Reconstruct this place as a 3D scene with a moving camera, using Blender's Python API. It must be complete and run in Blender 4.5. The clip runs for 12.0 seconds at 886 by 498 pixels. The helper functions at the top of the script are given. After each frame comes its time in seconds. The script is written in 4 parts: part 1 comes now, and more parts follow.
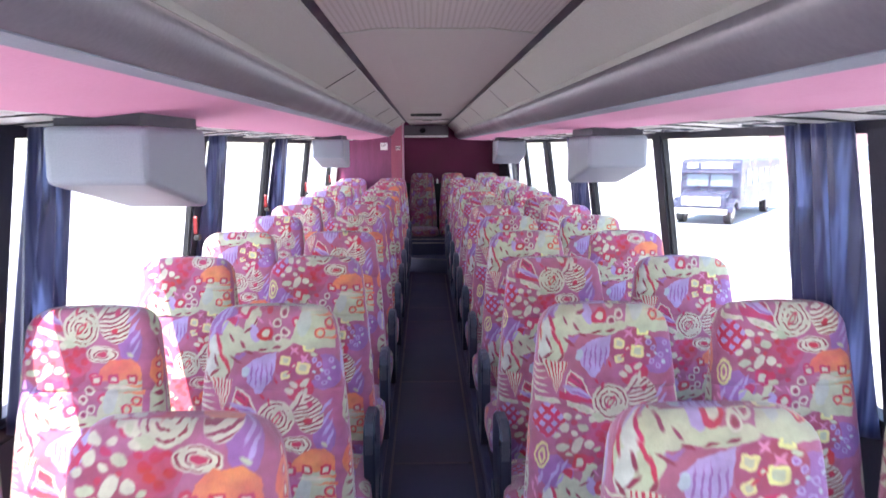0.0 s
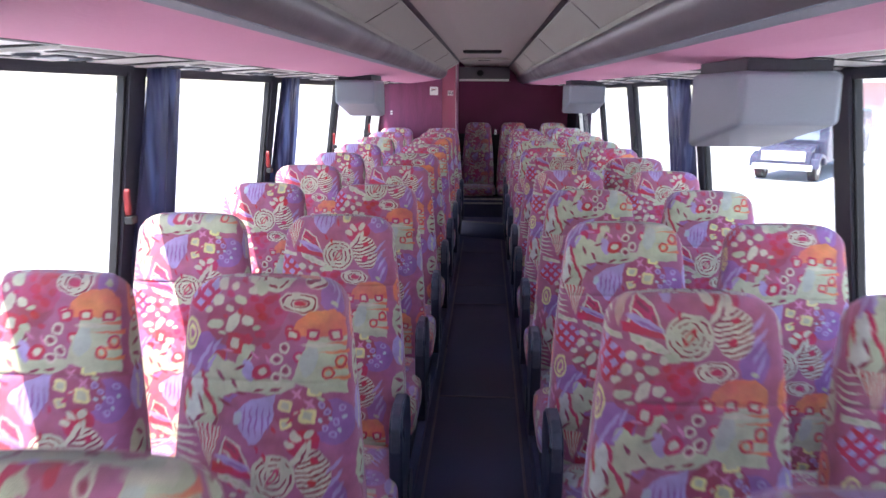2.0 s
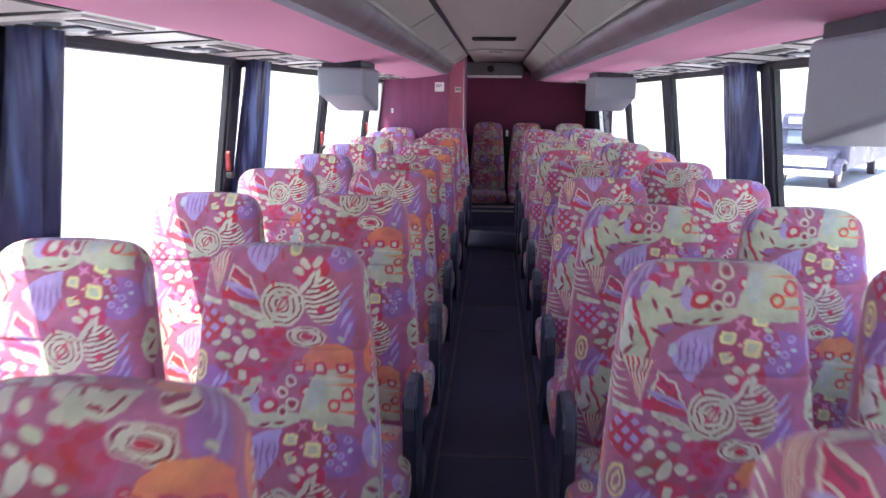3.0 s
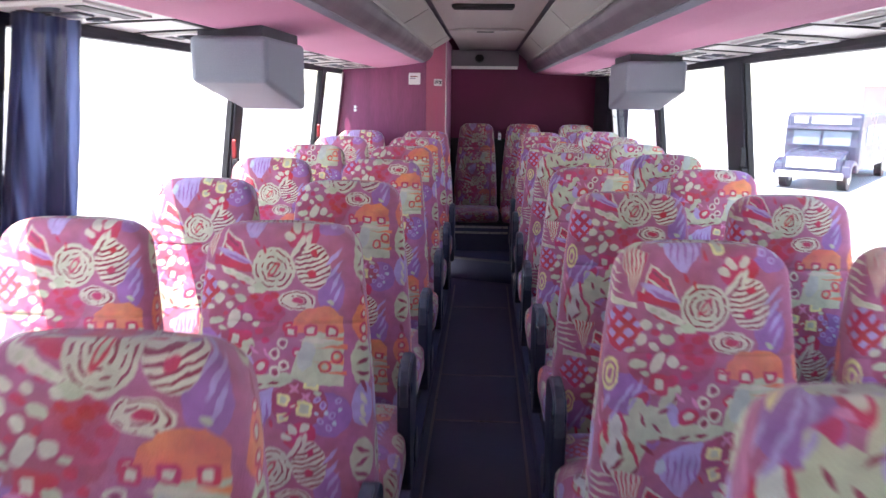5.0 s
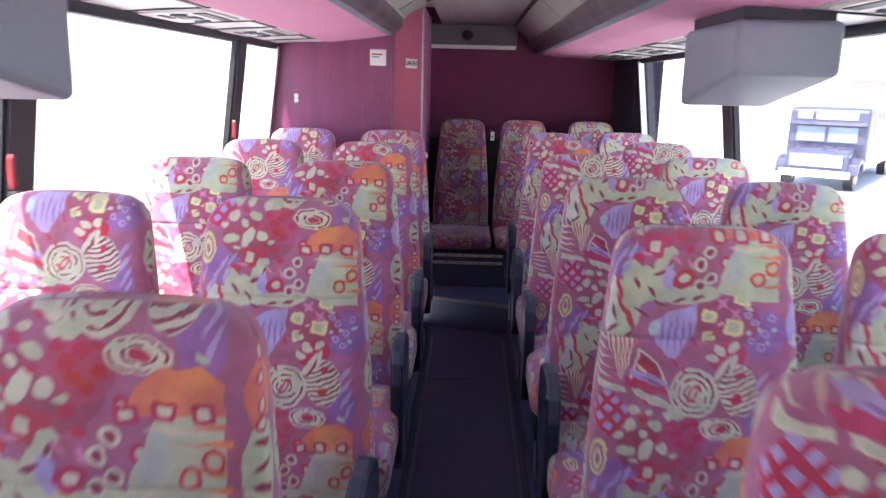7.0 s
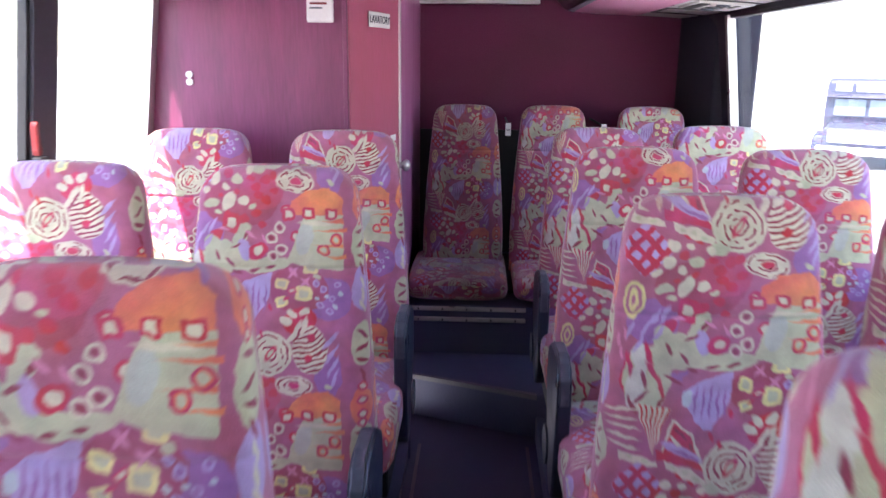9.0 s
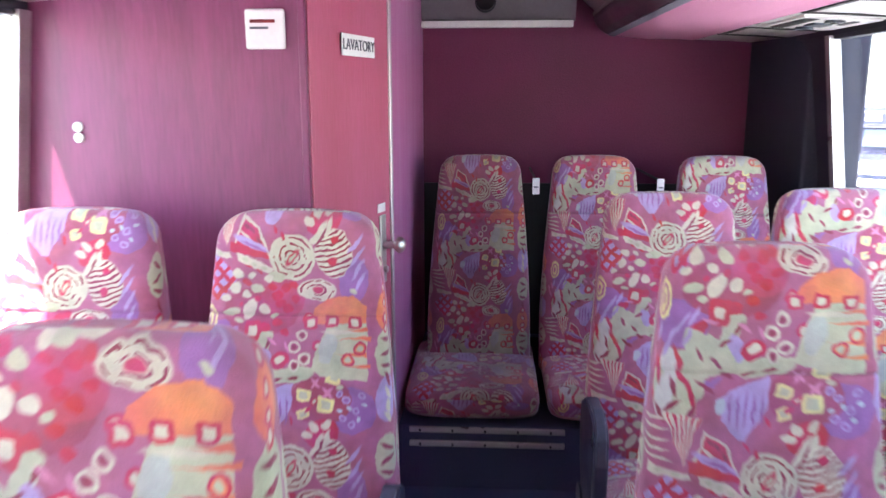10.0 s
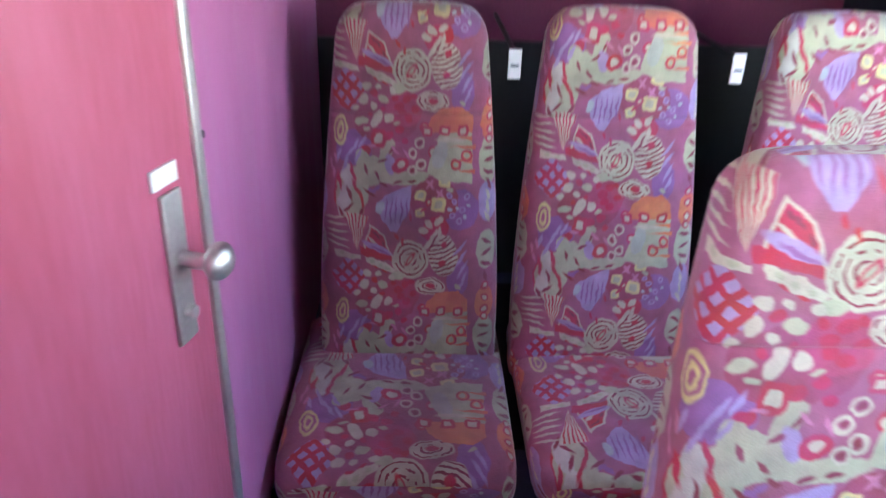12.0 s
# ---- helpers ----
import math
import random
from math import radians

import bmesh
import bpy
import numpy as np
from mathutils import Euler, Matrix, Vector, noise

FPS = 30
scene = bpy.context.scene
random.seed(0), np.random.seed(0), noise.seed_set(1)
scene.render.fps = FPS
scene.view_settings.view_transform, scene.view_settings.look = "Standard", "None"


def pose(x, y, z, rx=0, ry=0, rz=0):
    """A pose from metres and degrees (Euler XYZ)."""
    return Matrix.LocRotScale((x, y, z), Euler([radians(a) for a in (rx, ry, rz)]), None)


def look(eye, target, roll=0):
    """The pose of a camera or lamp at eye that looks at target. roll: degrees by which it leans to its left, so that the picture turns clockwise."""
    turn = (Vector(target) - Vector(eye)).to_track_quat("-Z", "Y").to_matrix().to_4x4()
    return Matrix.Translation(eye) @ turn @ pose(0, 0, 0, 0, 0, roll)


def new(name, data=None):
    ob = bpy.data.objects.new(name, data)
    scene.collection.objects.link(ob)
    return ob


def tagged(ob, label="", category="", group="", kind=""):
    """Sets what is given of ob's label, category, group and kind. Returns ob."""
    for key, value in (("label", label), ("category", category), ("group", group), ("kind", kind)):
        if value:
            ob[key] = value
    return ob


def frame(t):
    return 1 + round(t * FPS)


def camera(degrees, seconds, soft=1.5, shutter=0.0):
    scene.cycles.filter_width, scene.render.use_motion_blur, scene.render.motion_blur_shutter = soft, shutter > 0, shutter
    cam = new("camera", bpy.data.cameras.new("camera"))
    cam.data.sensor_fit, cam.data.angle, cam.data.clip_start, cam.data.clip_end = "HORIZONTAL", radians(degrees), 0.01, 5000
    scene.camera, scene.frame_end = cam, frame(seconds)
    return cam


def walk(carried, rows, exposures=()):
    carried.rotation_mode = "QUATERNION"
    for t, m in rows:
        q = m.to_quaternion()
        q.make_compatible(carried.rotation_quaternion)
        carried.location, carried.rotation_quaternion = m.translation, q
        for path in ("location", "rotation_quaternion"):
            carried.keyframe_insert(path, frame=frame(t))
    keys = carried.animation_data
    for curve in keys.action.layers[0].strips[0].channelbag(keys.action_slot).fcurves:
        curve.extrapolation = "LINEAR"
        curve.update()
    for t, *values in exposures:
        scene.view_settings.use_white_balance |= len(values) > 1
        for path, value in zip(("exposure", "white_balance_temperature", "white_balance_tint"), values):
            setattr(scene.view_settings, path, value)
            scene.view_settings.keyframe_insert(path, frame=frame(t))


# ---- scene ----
cam = camera(60.2, 12.0, shutter=0.5)
PATH = [
    (0, (-0.025, 0.116, 1.593), (0.019, 2.097, 1.325), -0.3),
    (0.5, (-0.014, 0.34, 1.607), (0.022, 2.328, 1.393), 0.6),
    (1, (0.055, 0.664, 1.613), (-0.066, 2.636, 1.301), 0.7),
    (1.5, (0.07, 0.942, 1.597), (-0.011, 2.902, 1.207), 0.5),
    (1.7, (0.052, 1.088, 1.576), (-0.026, 3.048, 1.184), 0.5),
    (2, (0.024, 1.352, 1.575), (-0.084, 3.308, 1.173), 0.3),
    (2.5, (-0.008, 1.736, 1.529), (-0.114, 3.692, 1.122), 0.1),
    (3, (0.006, 2.126, 1.509), (-0.123, 4.083, 1.115), 0.6),
    (3.2, (0.008, 2.266, 1.501), (-0.146, 4.224, 1.126), -0.6),
    (4.8, (0.03, 3.491, 1.49), (-0.085, 5.442, 1.062), 0.9),
    (5, (0.006, 3.643, 1.481), (-0.097, 5.6, 1.083), 0.7),
    (5.5, (-0.027, 4.032, 1.482), (-0.1, 5.979, 1.033), 0.5),
    (6, (0.011, 4.422, 1.46), (-0.125, 6.36, 0.986), -0.1),
    (6.5, (0.026, 4.783, 1.463), (-0.106, 6.727, 1.011), 0.2),
    (7, (-0.023, 5.21, 1.46), (-0.083, 7.163, 1.037), 1.4),
    (7.2, (-0.033, 5.358, 1.468), (-0.099, 7.308, 1.031), 0.9),
    (8.8, (-0.008, 6.699, 1.439), (-0.101, 8.638, 0.956), 0.2),
    (9, (-0.004, 6.841, 1.433), (-0.091, 8.78, 0.952), 0.6),
    (9.5, (0.011, 7.265, 1.45), (-0.134, 9.211, 1.013), 0.2),
    (10, (-0.028, 7.695, 1.451), (-0.153, 9.651, 1.051), -0.1),
    (10.5, (-0.047, 8.041, 1.469), (-0.162, 9.983, 1.006), 0.8),
    (11, (-0.018, 8.38, 1.479), (-0.14, 10.321, 1.013), 1.6),
    (11.5, (-0.021, 8.683, 1.442), (-0.066, 10.583, 0.816), 2.0),
    (11.6, (-0.028, 8.713, 1.426), (-0.032, 10.608, 0.785), 2.4),
    (12, (-0.048, 8.978, 1.442), (0.012, 10.778, 0.572), 1.7),
]
walk(cam, [(t, look(eye, target, roll)) for t, eye, target, roll in PATH], [(0, 2.85, 6500, 19), (0.5, 2.62, 6500, 19), (1, 2.46, 6500, 19), (2, 2.42, 6500, 19), (3, 2.47, 6500, 19), (5, 2.7, 6750, 19), (7, 2.8, 6750, 19), (9, 3.12, 6750, 19), (10, 3.58, 6700, 15), (10.5, 3.58, 6600, 16), (11, 3.76, 6650, 19), (11.5, 3.93, 6650, 19), (12, 4.2, 6500, 8)])

# ---- light ----
SUN_WAY = Vector((0.22, 0.32, -0.86)).normalized()
world = bpy.data.worlds.new("world")
scene.world = world
world.use_nodes = True
wn = world.node_tree
sky = wn.nodes.new("ShaderNodeTexSky")
sky.sky_type = "NISHITA"
sky.sun_disc = False
sky.sun_elevation = math.asin(-SUN_WAY.z)
sky.sun_rotation = math.atan2(-SUN_WAY.x, -SUN_WAY.y)
wn.links.new(sky.outputs[0], wn.nodes["Background"].inputs[0])
wn.nodes["Background"].inputs[1].default_value = 0.15
sun = new("sun", bpy.data.lights.new("sun", "SUN"))
sun.data.energy, sun.data.angle, sun.data.color = 2.6, radians(0.5), (1.0, 0.95, 0.88)
sun.matrix_world = look((0, 0, 0), SUN_WAY)


# ---- materials ----
def material(name, rough=0.6, metal=0.0):
    m = bpy.data.materials.new(name)
    m.use_nodes = True
    b = m.node_tree.nodes["Principled BSDF"]
    b.inputs["Roughness"].default_value, b.inputs["Metallic"].default_value = rough, metal
    return m, m.node_tree, b


def node(nt, kind, **values):
    n = nt.nodes.new(kind)
    for k, v in values.items():
        n.inputs[int(k[1:])].default_value = v
    return n


def maths(nt, op, a, b=None, c=None):
    n = nt.nodes.new("ShaderNodeMath")
    n.operation = op
    for i, v in enumerate((a, b, c)):
        if v is None:
            continue
        if isinstance(v, (int, float)):
            n.inputs[i].default_value = v
        else:
            nt.links.new(v, n.inputs[i])
    return n.outputs[0]


def mixed(nt, fac, a, b):
    n = nt.nodes.new("ShaderNodeMix")
    n.data_type = "RGBA"
    for i, v in ((0, fac), (6, a), (7, b)):
        if isinstance(v, (int, float)):
            n.inputs[i].default_value = v
        elif isinstance(v, tuple):
            n.inputs[i].default_value = (*v, 1) if len(v) == 3 else v
        else:
            nt.links.new(v, n.inputs[i])
    return n.outputs[2]


def noisy(nt, scale, detail=4.0, stretch=None, lo=0.3, hi=0.7):
    tc = nt.nodes.new("ShaderNodeTexCoord")
    src = tc.outputs["Object"]
    if stretch:
        mp = nt.nodes.new("ShaderNodeMapping")
        mp.inputs["Scale"].default_value = stretch
        nt.links.new(src, mp.inputs[0])
        src = mp.outputs[0]
    n = nt.nodes.new("ShaderNodeTexNoise")
    n.inputs["Scale"].default_value, n.inputs["Detail"].default_value = scale, detail
    nt.links.new(src, n.inputs["Vector"])
    r = nt.nodes.new("ShaderNodeMapRange")
    r.inputs[1].default_value, r.inputs[2].default_value = lo, hi
    nt.links.new(n.outputs[0], r.inputs[0])
    return r.outputs[0]


def worn(name, dark, light, rough=0.6, metal=0.0, coarse=3.0, fine=60.0, bump=0.15, stretch=None, depth=0.002):
    """A painted or moulded surface: two-scale variation of colour and gloss with a fine relief."""
    m, nt, b = material(name, rough, metal)
    big, small = noisy(nt, coarse, 3, stretch), noisy(nt, fine, 5, stretch)
    f = maths(nt, "ADD", maths(nt, "MULTIPLY", big, 0.6), maths(nt, "MULTIPLY", small, 0.4))
    nt.links.new(mixed(nt, f, dark, light), b.inputs["Base Color"])
    nt.links.new(maths(nt, "ADD", maths(nt, "MULTIPLY", big, 0.16), rough - 0.08), b.inputs["Roughness"])
    bp = nt.nodes.new("ShaderNodeBump")
    bp.inputs["Strength"].default_value, bp.inputs["Distance"].default_value = bump, depth
    nt.links.new(small, bp.inputs["Height"])
    nt.links.new(bp.outputs[0], b.inputs["Normal"])
    return m


# the seat print: one hand-drawn repeat, in metres across and down the cloth
DROP = 0.42
UNIT = 645 / DROP
MAUVE, PLUM, RED = (0.47, 0.14, 0.26), (0.43, 0.105, 0.18), (0.60, 0.028, 0.095)
CREAM, SAGE, LILAC = (0.66, 0.64, 0.46), (0.54, 0.58, 0.36), (0.46, 0.36, 0.62)
ORANGE, YELLOW, VIOLET, MAROON = (0.80, 0.20, 0.10), (0.80, 0.74, 0.30), (0.33, 0.14, 0.38), (0.30, 0.03, 0.07)
PINK, AQUA, PALE = (0.70, 0.25, 0.42), (0.50, 0.62, 0.62), (0.66, 0.68, 0.58)
ROSE, MAROON_ROSE = (0.53, 0.075, 0.17), (0.41, 0.07, 0.14)


def print_cloth(name):
    m, nt, b = material(name, 0.93)
    uv = nt.nodes.new("ShaderNodeUVMap")
    uv.uv_map = "cloth"
    info = nt.nodes.new("ShaderNodeObjectInfo")
    sep0 = nt.nodes.new("ShaderNodeSeparateXYZ")
    shift = nt.nodes.new("ShaderNodeSeparateColor")
    nt.links.new(info.outputs["Color"], shift.inputs[0])
    wob = nt.nodes.new("ShaderNodeTexNoise")
    wob.inputs["Scale"].default_value, wob.inputs["Detail"].default_value = 42, 3
    nt.links.new(uv.outputs[0], wob.inputs["Vector"])
    off = nt.nodes.new("ShaderNodeVectorMath")
    off.operation = "MULTIPLY_ADD"
    off.inputs[1].default_value = (0.014, 0.014, 0)
    nt.links.new(wob.outputs["Color"], off.inputs[0])
    nt.links.new(uv.outputs[0], off.inputs[2])
    nt.links.new(off.outputs[0], sep0.inputs[0])
    u = maths(nt, "ADD", maths(nt, "SUBTRACT", sep0.outputs[0], 0.007), maths(nt, "MULTIPLY", shift.outputs[1], 0.04))
    u = maths(nt, "WRAP", u, 0.25, -0.25)
    v = maths(nt, "WRAP", maths(nt, "ADD", sep0.outputs[1], maths(nt, "MULTIPLY", shift.outputs[0], DROP)), DROP, 0.0)
    at = nt.nodes.new("ShaderNodeCombineXYZ")
    nt.links.new(u, at.inputs[0])
    nt.links.new(v, at.inputs[1])
    state = {"c": mixed(nt, noisy(nt, 5, 3), MAUVE, PLUM), "at": at.outputs[0]}

    def local(x, y, rx, ry, turn):
        """Coordinates about a motif, in its own radii; the repeat closes on itself."""
        keep = nt.nodes.new("ShaderNodeVectorMath")
        keep.operation = "MULTIPLY_ADD"
        keep.inputs[1].default_value = (1e-7, 1e-7, 0)
        nt.links.new(state["c"], keep.inputs[0])
        nt.links.new(state["at"], keep.inputs[2])
        near = nt.nodes.new("ShaderNodeVectorMath")
        near.operation = "WRAP"
        cx, cy = (x - 415) / UNIT, y / UNIT
        near.inputs[1].default_value = (cx + 1, cy + DROP / 2, 1)
        near.inputs[2].default_value = (cx - 1, cy - DROP / 2, -1)
        nt.links.new(keep.outputs[0], near.inputs[0])
        mp = nt.nodes.new("ShaderNodeMapping")
        mp.vector_type = "TEXTURE"
        mp.inputs["Location"].default_value = (cx, cy, 0)
        mp.inputs["Rotation"].default_value = (0, 0, radians(turn))
        mp.inputs["Scale"].default_value = (rx / UNIT, ry / UNIT, 1)
        nt.links.new(near.outputs[0], mp.inputs[0])
        return mp.outputs[0]

    def lay(fac, colour):
        state["c"] = mixed(nt, fac, state["c"], colour)

    def size_of(p):
        n = nt.nodes.new("ShaderNodeVectorMath")
        n.operation = "LENGTH"
        nt.links.new(p, n.inputs[0])
        return n.outputs["Value"]

    def edge(d, at_d, small):
        """Full inside, fading over some two millimetres of cloth."""
        k = max(1.6, small / 4.0)
        n = nt.nodes.new("ShaderNodeMath")
        n.operation, n.use_clamp = "MULTIPLY_ADD", True
        nt.links.new(d, n.inputs[0])
        n.inputs[1].default_value, n.inputs[2].default_value = -k, k * at_d + 0.5
        return n.outputs[0]

    def blob(colour, x, y, rx, ry=None, turn=0.0, rim=None, core=0.55):
        d = size_of(local(x, y, rx, ry or rx, turn))
        small = min(rx, ry or rx)
        if rim:
            lay(edge(d, 1.0, small), rim)
            lay(edge(d, core, small), colour)
        else:
            lay(edge(d, 1.0, small), colour)
        return d

    def box_of(p):
        """1 at the rim of a square with softened corners."""
        n = nt.nodes.new("ShaderNodeVectorMath")
        n.operation = "ABSOLUTE"
        nt.links.new(p, n.inputs[0])
        s = nt.nodes.new("ShaderNodeSeparateXYZ")
        nt.links.new(n.outputs[0], s.inputs[0])
        a, c = maths(nt, "POWER", s.outputs[0], 5.0), maths(nt, "POWER", s.outputs[1], 5.0)
        return maths(nt, "POWER", maths(nt, "ADD", a, c), 0.2)

    def patch(colour, x, y, rx, ry, turn=0.0, rim=None, core=0.6):
        p = local(x, y, rx, ry, turn)
        d, small = box_of(p), min(rx, ry)
        inside = edge(d, 1.0, small)
        lay(inside, rim or colour)
        if rim:
            lay(edge(d, core, small), colour)
        return inside, p

    def sides(x, y, pts):
        """How far inside a convex outline (clockwise on the cloth), in units."""
        p = local(x, y, 1, 1, 0)
        worst = None
        for i, (ax, ay) in enumerate(pts):
            bx, by = pts[(i + 1) % len(pts)]
            ex, ey = bx - ax, by - ay
            n = math.hypot(ex, ey)
            nx, ny = ey / n, -ex / n
            dot = nt.nodes.new("ShaderNodeVectorMath")
            dot.operation = "DOT_PRODUCT"
            dot.inputs[1].default_value = (nx, ny, 0)
            nt.links.new(p, dot.inputs[0])
            far = maths(nt, "SUBTRACT", dot.outputs["Value"], nx * (ax - x) + ny * (ay - y))
            worst = far if worst is None else maths(nt, "MAXIMUM", worst, far)
        return worst, p

    def shape(colour, x, y, pts, rim=None, wide=9.0):
        d, p = sides(x, y, pts)
        full = nt.nodes.new("ShaderNodeMath")
        full.operation, full.use_clamp = "MULTIPLY_ADD", True
        nt.links.new(d, full.inputs[0])
        full.inputs[1].default_value, full.inputs[2].default_value = -0.3, 0.5
        lay(full.outputs[0], rim or colour)
        if rim:
            core = nt.nodes.new("ShaderNodeMath")
            core.operation, core.use_clamp = "MULTIPLY_ADD", True
            nt.links.new(d, core.inputs[0])
            core.inputs[1].default_value, core.inputs[2].default_value = -0.3, 0.5 - 0.3 * wide
            lay(core.outputs[0], colour)
        return full.outputs[0], p

    def striped(inside, p, colour, axis, count, share=0.0):
        s = nt.nodes.new("ShaderNodeSeparateXYZ")
        nt.links.new(p, s.inputs[0])
        w = maths(nt, "GREATER_THAN", maths(nt, "SINE", maths(nt, "MULTIPLY", s.outputs[axis], count * math.pi)), share)
        lay(maths(nt, "MULTIPLY", inside, w), colour)

    def strokes(colour, rx, ry, spots):
        for x, y, t in spots:
            blob(colour, x, y, rx, ry, t)

    # the ground: broad fields of violet, rose and red
    blob(VIOLET, 640, 590, 75, 70)
    blob(VIOLET, 230, 380, 70, 62)
    blob(MAROON_ROSE, 540, 560, 95, 75)
    blob(MAROON_ROSE, 350, 290, 120, 75)
    blob(ROSE, 420, 250, 70, 60)
    blob(VIOLET, 640, 190, 45, 70)
    blob(RED, 545, 15, 55, 42, -20)
    blob(RED, 190, 530, 40, 70, 10)
    blob(RED, 270, 395, 30, 18, -40)
    # the leafy hand, its fingers and palm
    blob(SAGE, 352, 398, 22, 52, 22)
    blob(SAGE, 362, 372, 28, 20, -25)
    blob(SAGE, 268, 432, 28, 46, -28)
    shape(SAGE, 300, 470, [(235, 430), (300, 405), (370, 440), (330, 505), (255, 520)])
    blob(SAGE, 325, 472, 112, 30, 6)
    blob(SAGE, 440, 484, 78, 24, -9)
    blob(SAGE, 222, 530, 66, 76, 10)
    blob(SAGE, 215, 580, 56, 50)
    blob(LILAC, 366, 436, 19, 36, -14)
    blob(PALE, 205, 480, 26, 40, -15)
    blob(PALE, 190, 560, 24, 60, 14)
    blob(RED, 408, 440, 33, 24, -28)
    blob(CREAM, 410, 438, 16, 12, -28)
    strokes(MAROON, 18, 5.5, ((372, 388, -58), (338, 425, -25), (276, 455, 66), (318, 478, 52), (398, 500, -14), (452, 492, -12), (342, 508, 22)))
    strokes(RED, 34, 7, ((236, 520, 62), (258, 560, 76), (224, 470, 74), (172, 500, 80)))
    strokes(MAROON, 26, 6, ((212, 540, 72), (206, 588, -38), (256, 604, -60), (180, 610, 62), (290, 536, 32)))
    strokes(VIOLET, 16, 7, ((300, 528, 25), (316, 520, -30)))
    # lilac wedge with dark lines
    shape(LILAC, 385, 575, [(318, 570), (372, 532), (470, 502), (478, 540), (445, 590), (440, 640), (418, 672), (372, 668), (335, 622)])
    blob(AQUA, 330, 585, 14, 22, 20)
    for k in range(5):
        blob(VIOLET, 352 + k * 20, 592 + (k % 2) * 8, 3.6, 46 - 4 * abs(k - 2), 6 - k)
    # yellow squares and pink crosses
    for x, y, r, t in ((486, 543, 21, 12), (557, 573, 27, 5), (485, 601, 18, -12), (580, 490, 24, 8)):
        patch(SAGE, x, y, r, r * 0.88, t, YELLOW, 0.55)
    for x, y in ((522, 506), (562, 536)):
        blob(PINK, x, y, 20, 5.5, 42)
        blob(PINK, x, y, 20, 5.5, -48)
    patch(CREAM, 520, 565, 13, 8, -30, RED, 0.5)
    for x, y, t in ((620, 560, 0), (650, 590, 0), (612, 610, 0), (668, 545, 0), (640, 630, 0), (600, 540, 0)):
        blob(VIOLET, x, y, 12, 11, t, LILAC, 0.5)
    strokes(AQUA, 8, 6, ((630, 582, 20), (660, 615, 60), (600, 588, 10), (676, 575, 0)))
    for x, y, t in ((520, 640, 40), (560, 632, -40), (500, 18, 20)):
        blob(CREAM, x, y, 19, 12, t)
    # barred cone beside the fan
    inside, p = shape(CREAM, 240, 15, [(188, -42), (284, -30), (240, 92)])
    q = local(238, 110, 62, 150, 0)
    s = nt.nodes.new("ShaderNodeSeparateXYZ")
    nt.links.new(q, s.inputs[0])
    ray = maths(nt, "GREATER_THAN", maths(nt, "SINE", maths(nt, "MULTIPLY", maths(nt, "DIVIDE", s.outputs[0], s.outputs[1]), 24.0)), 0.3)
    lay(maths(nt, "MULTIPLY", inside, ray), RED)
    for k in range(5):
        blob(CREAM, 152 + 3 * k, -20 + k * 24, 42, 4.5, -4 + 4 * k)
    # red fan with a lilac heart
    shape(RED, 320, 60, [(290, -2), (345, 34), (384, 128), (262, 92)], CREAM, 7.0)
    shape(RED, 320, 90, [(250, 78), (372, 112), (384, 132), (252, 108)])
    blob(LILAC, 318, 82, 58, 13, 22)
    blob(VIOLET, 332, 92, 40, 5, 22)
    blob(CREAM, 300, 56, 20, 4, 36)
    strokes(MAROON, 12, 4.5, ((322, 42, 50), (344, 70, 60), (306, 30, 40)))
    # pale bands under it
    shape(CREAM, 200, 105, [(150, 92), (250, 112), (256, 128), (152, 118)])
    shape(CREAM, 340, 140, [(272, 112), (345, 132), (392, 160), (380, 172), (330, 158), (280, 134)])
    strokes(SAGE, 9, 6, ((300, 130, 20), (330, 142, 30), (360, 156, 20), (180, 106, 10), (220, 114, 10)))
    strokes(RED, 12, 4, ((312, 150, 30), (346, 166, 25), (205, 128, 8)))
    # lattice
    inside, p = patch(LILAC, 205, 190, 56, 56, 42)
    striped(inside, p, RED, 0, 3.2, 0.25)
    striped(inside, p, RED, 1, 3.2, 0.25)
    # ringed shell with broken lines
    d = blob((0.62, 0.62, 0.42), 449, 122, 72, 70, 15)
    broken = maths(nt, "GREATER_THAN", noisy(nt, 60, 1), 0.36)
    ring = maths(nt, "GREATER_THAN", maths(nt, "SINE", maths(nt, "MULTIPLY", d, 25.0)), 0.5)
    lay(maths(nt, "MULTIPLY", maths(nt, "MULTIPLY", ring, broken), maths(nt, "LESS_THAN", d, 0.97)), MAROON)
    blob(SAGE, 449, 122, 11, 32, 35, RED, 0.5)
    blob(SAGE, 400, 182, 26, 16, 10)
    # curled zebra petal and its smaller lens
    p = local(578, 108, 58, 76, -8)
    d = size_of(p)
    lay(edge(d, 1.0, 60), CREAM)
    bend = size_of(local(530, -40, 10, 10, 0))
    curl = maths(nt, "GREATER_THAN", maths(nt, "SINE", maths(nt, "MULTIPLY", bend, 4.0)), 0.25)
    lay(maths(nt, "MULTIPLY", curl, edge(d, 0.98, 60)), MAROON)
    blob(RED, 582, 68, 13, 11, -20)
    blob(RED, 576, 134, 15, 12, -20)
    strokes(CREAM, 30, 9, ((538, 40, -60), (560, 34, -75), (524, 62, -50)))
    strokes(MAROON, 18, 4, ((545, 48, -62), (530, 74, -50)))
    d = blob(CREAM, 528, 222, 62, 33, 4)
    lens = maths(nt, "GREATER_THAN", maths(nt, "SINE", maths(nt, "MULTIPLY", d, 17.0)), 0.5)
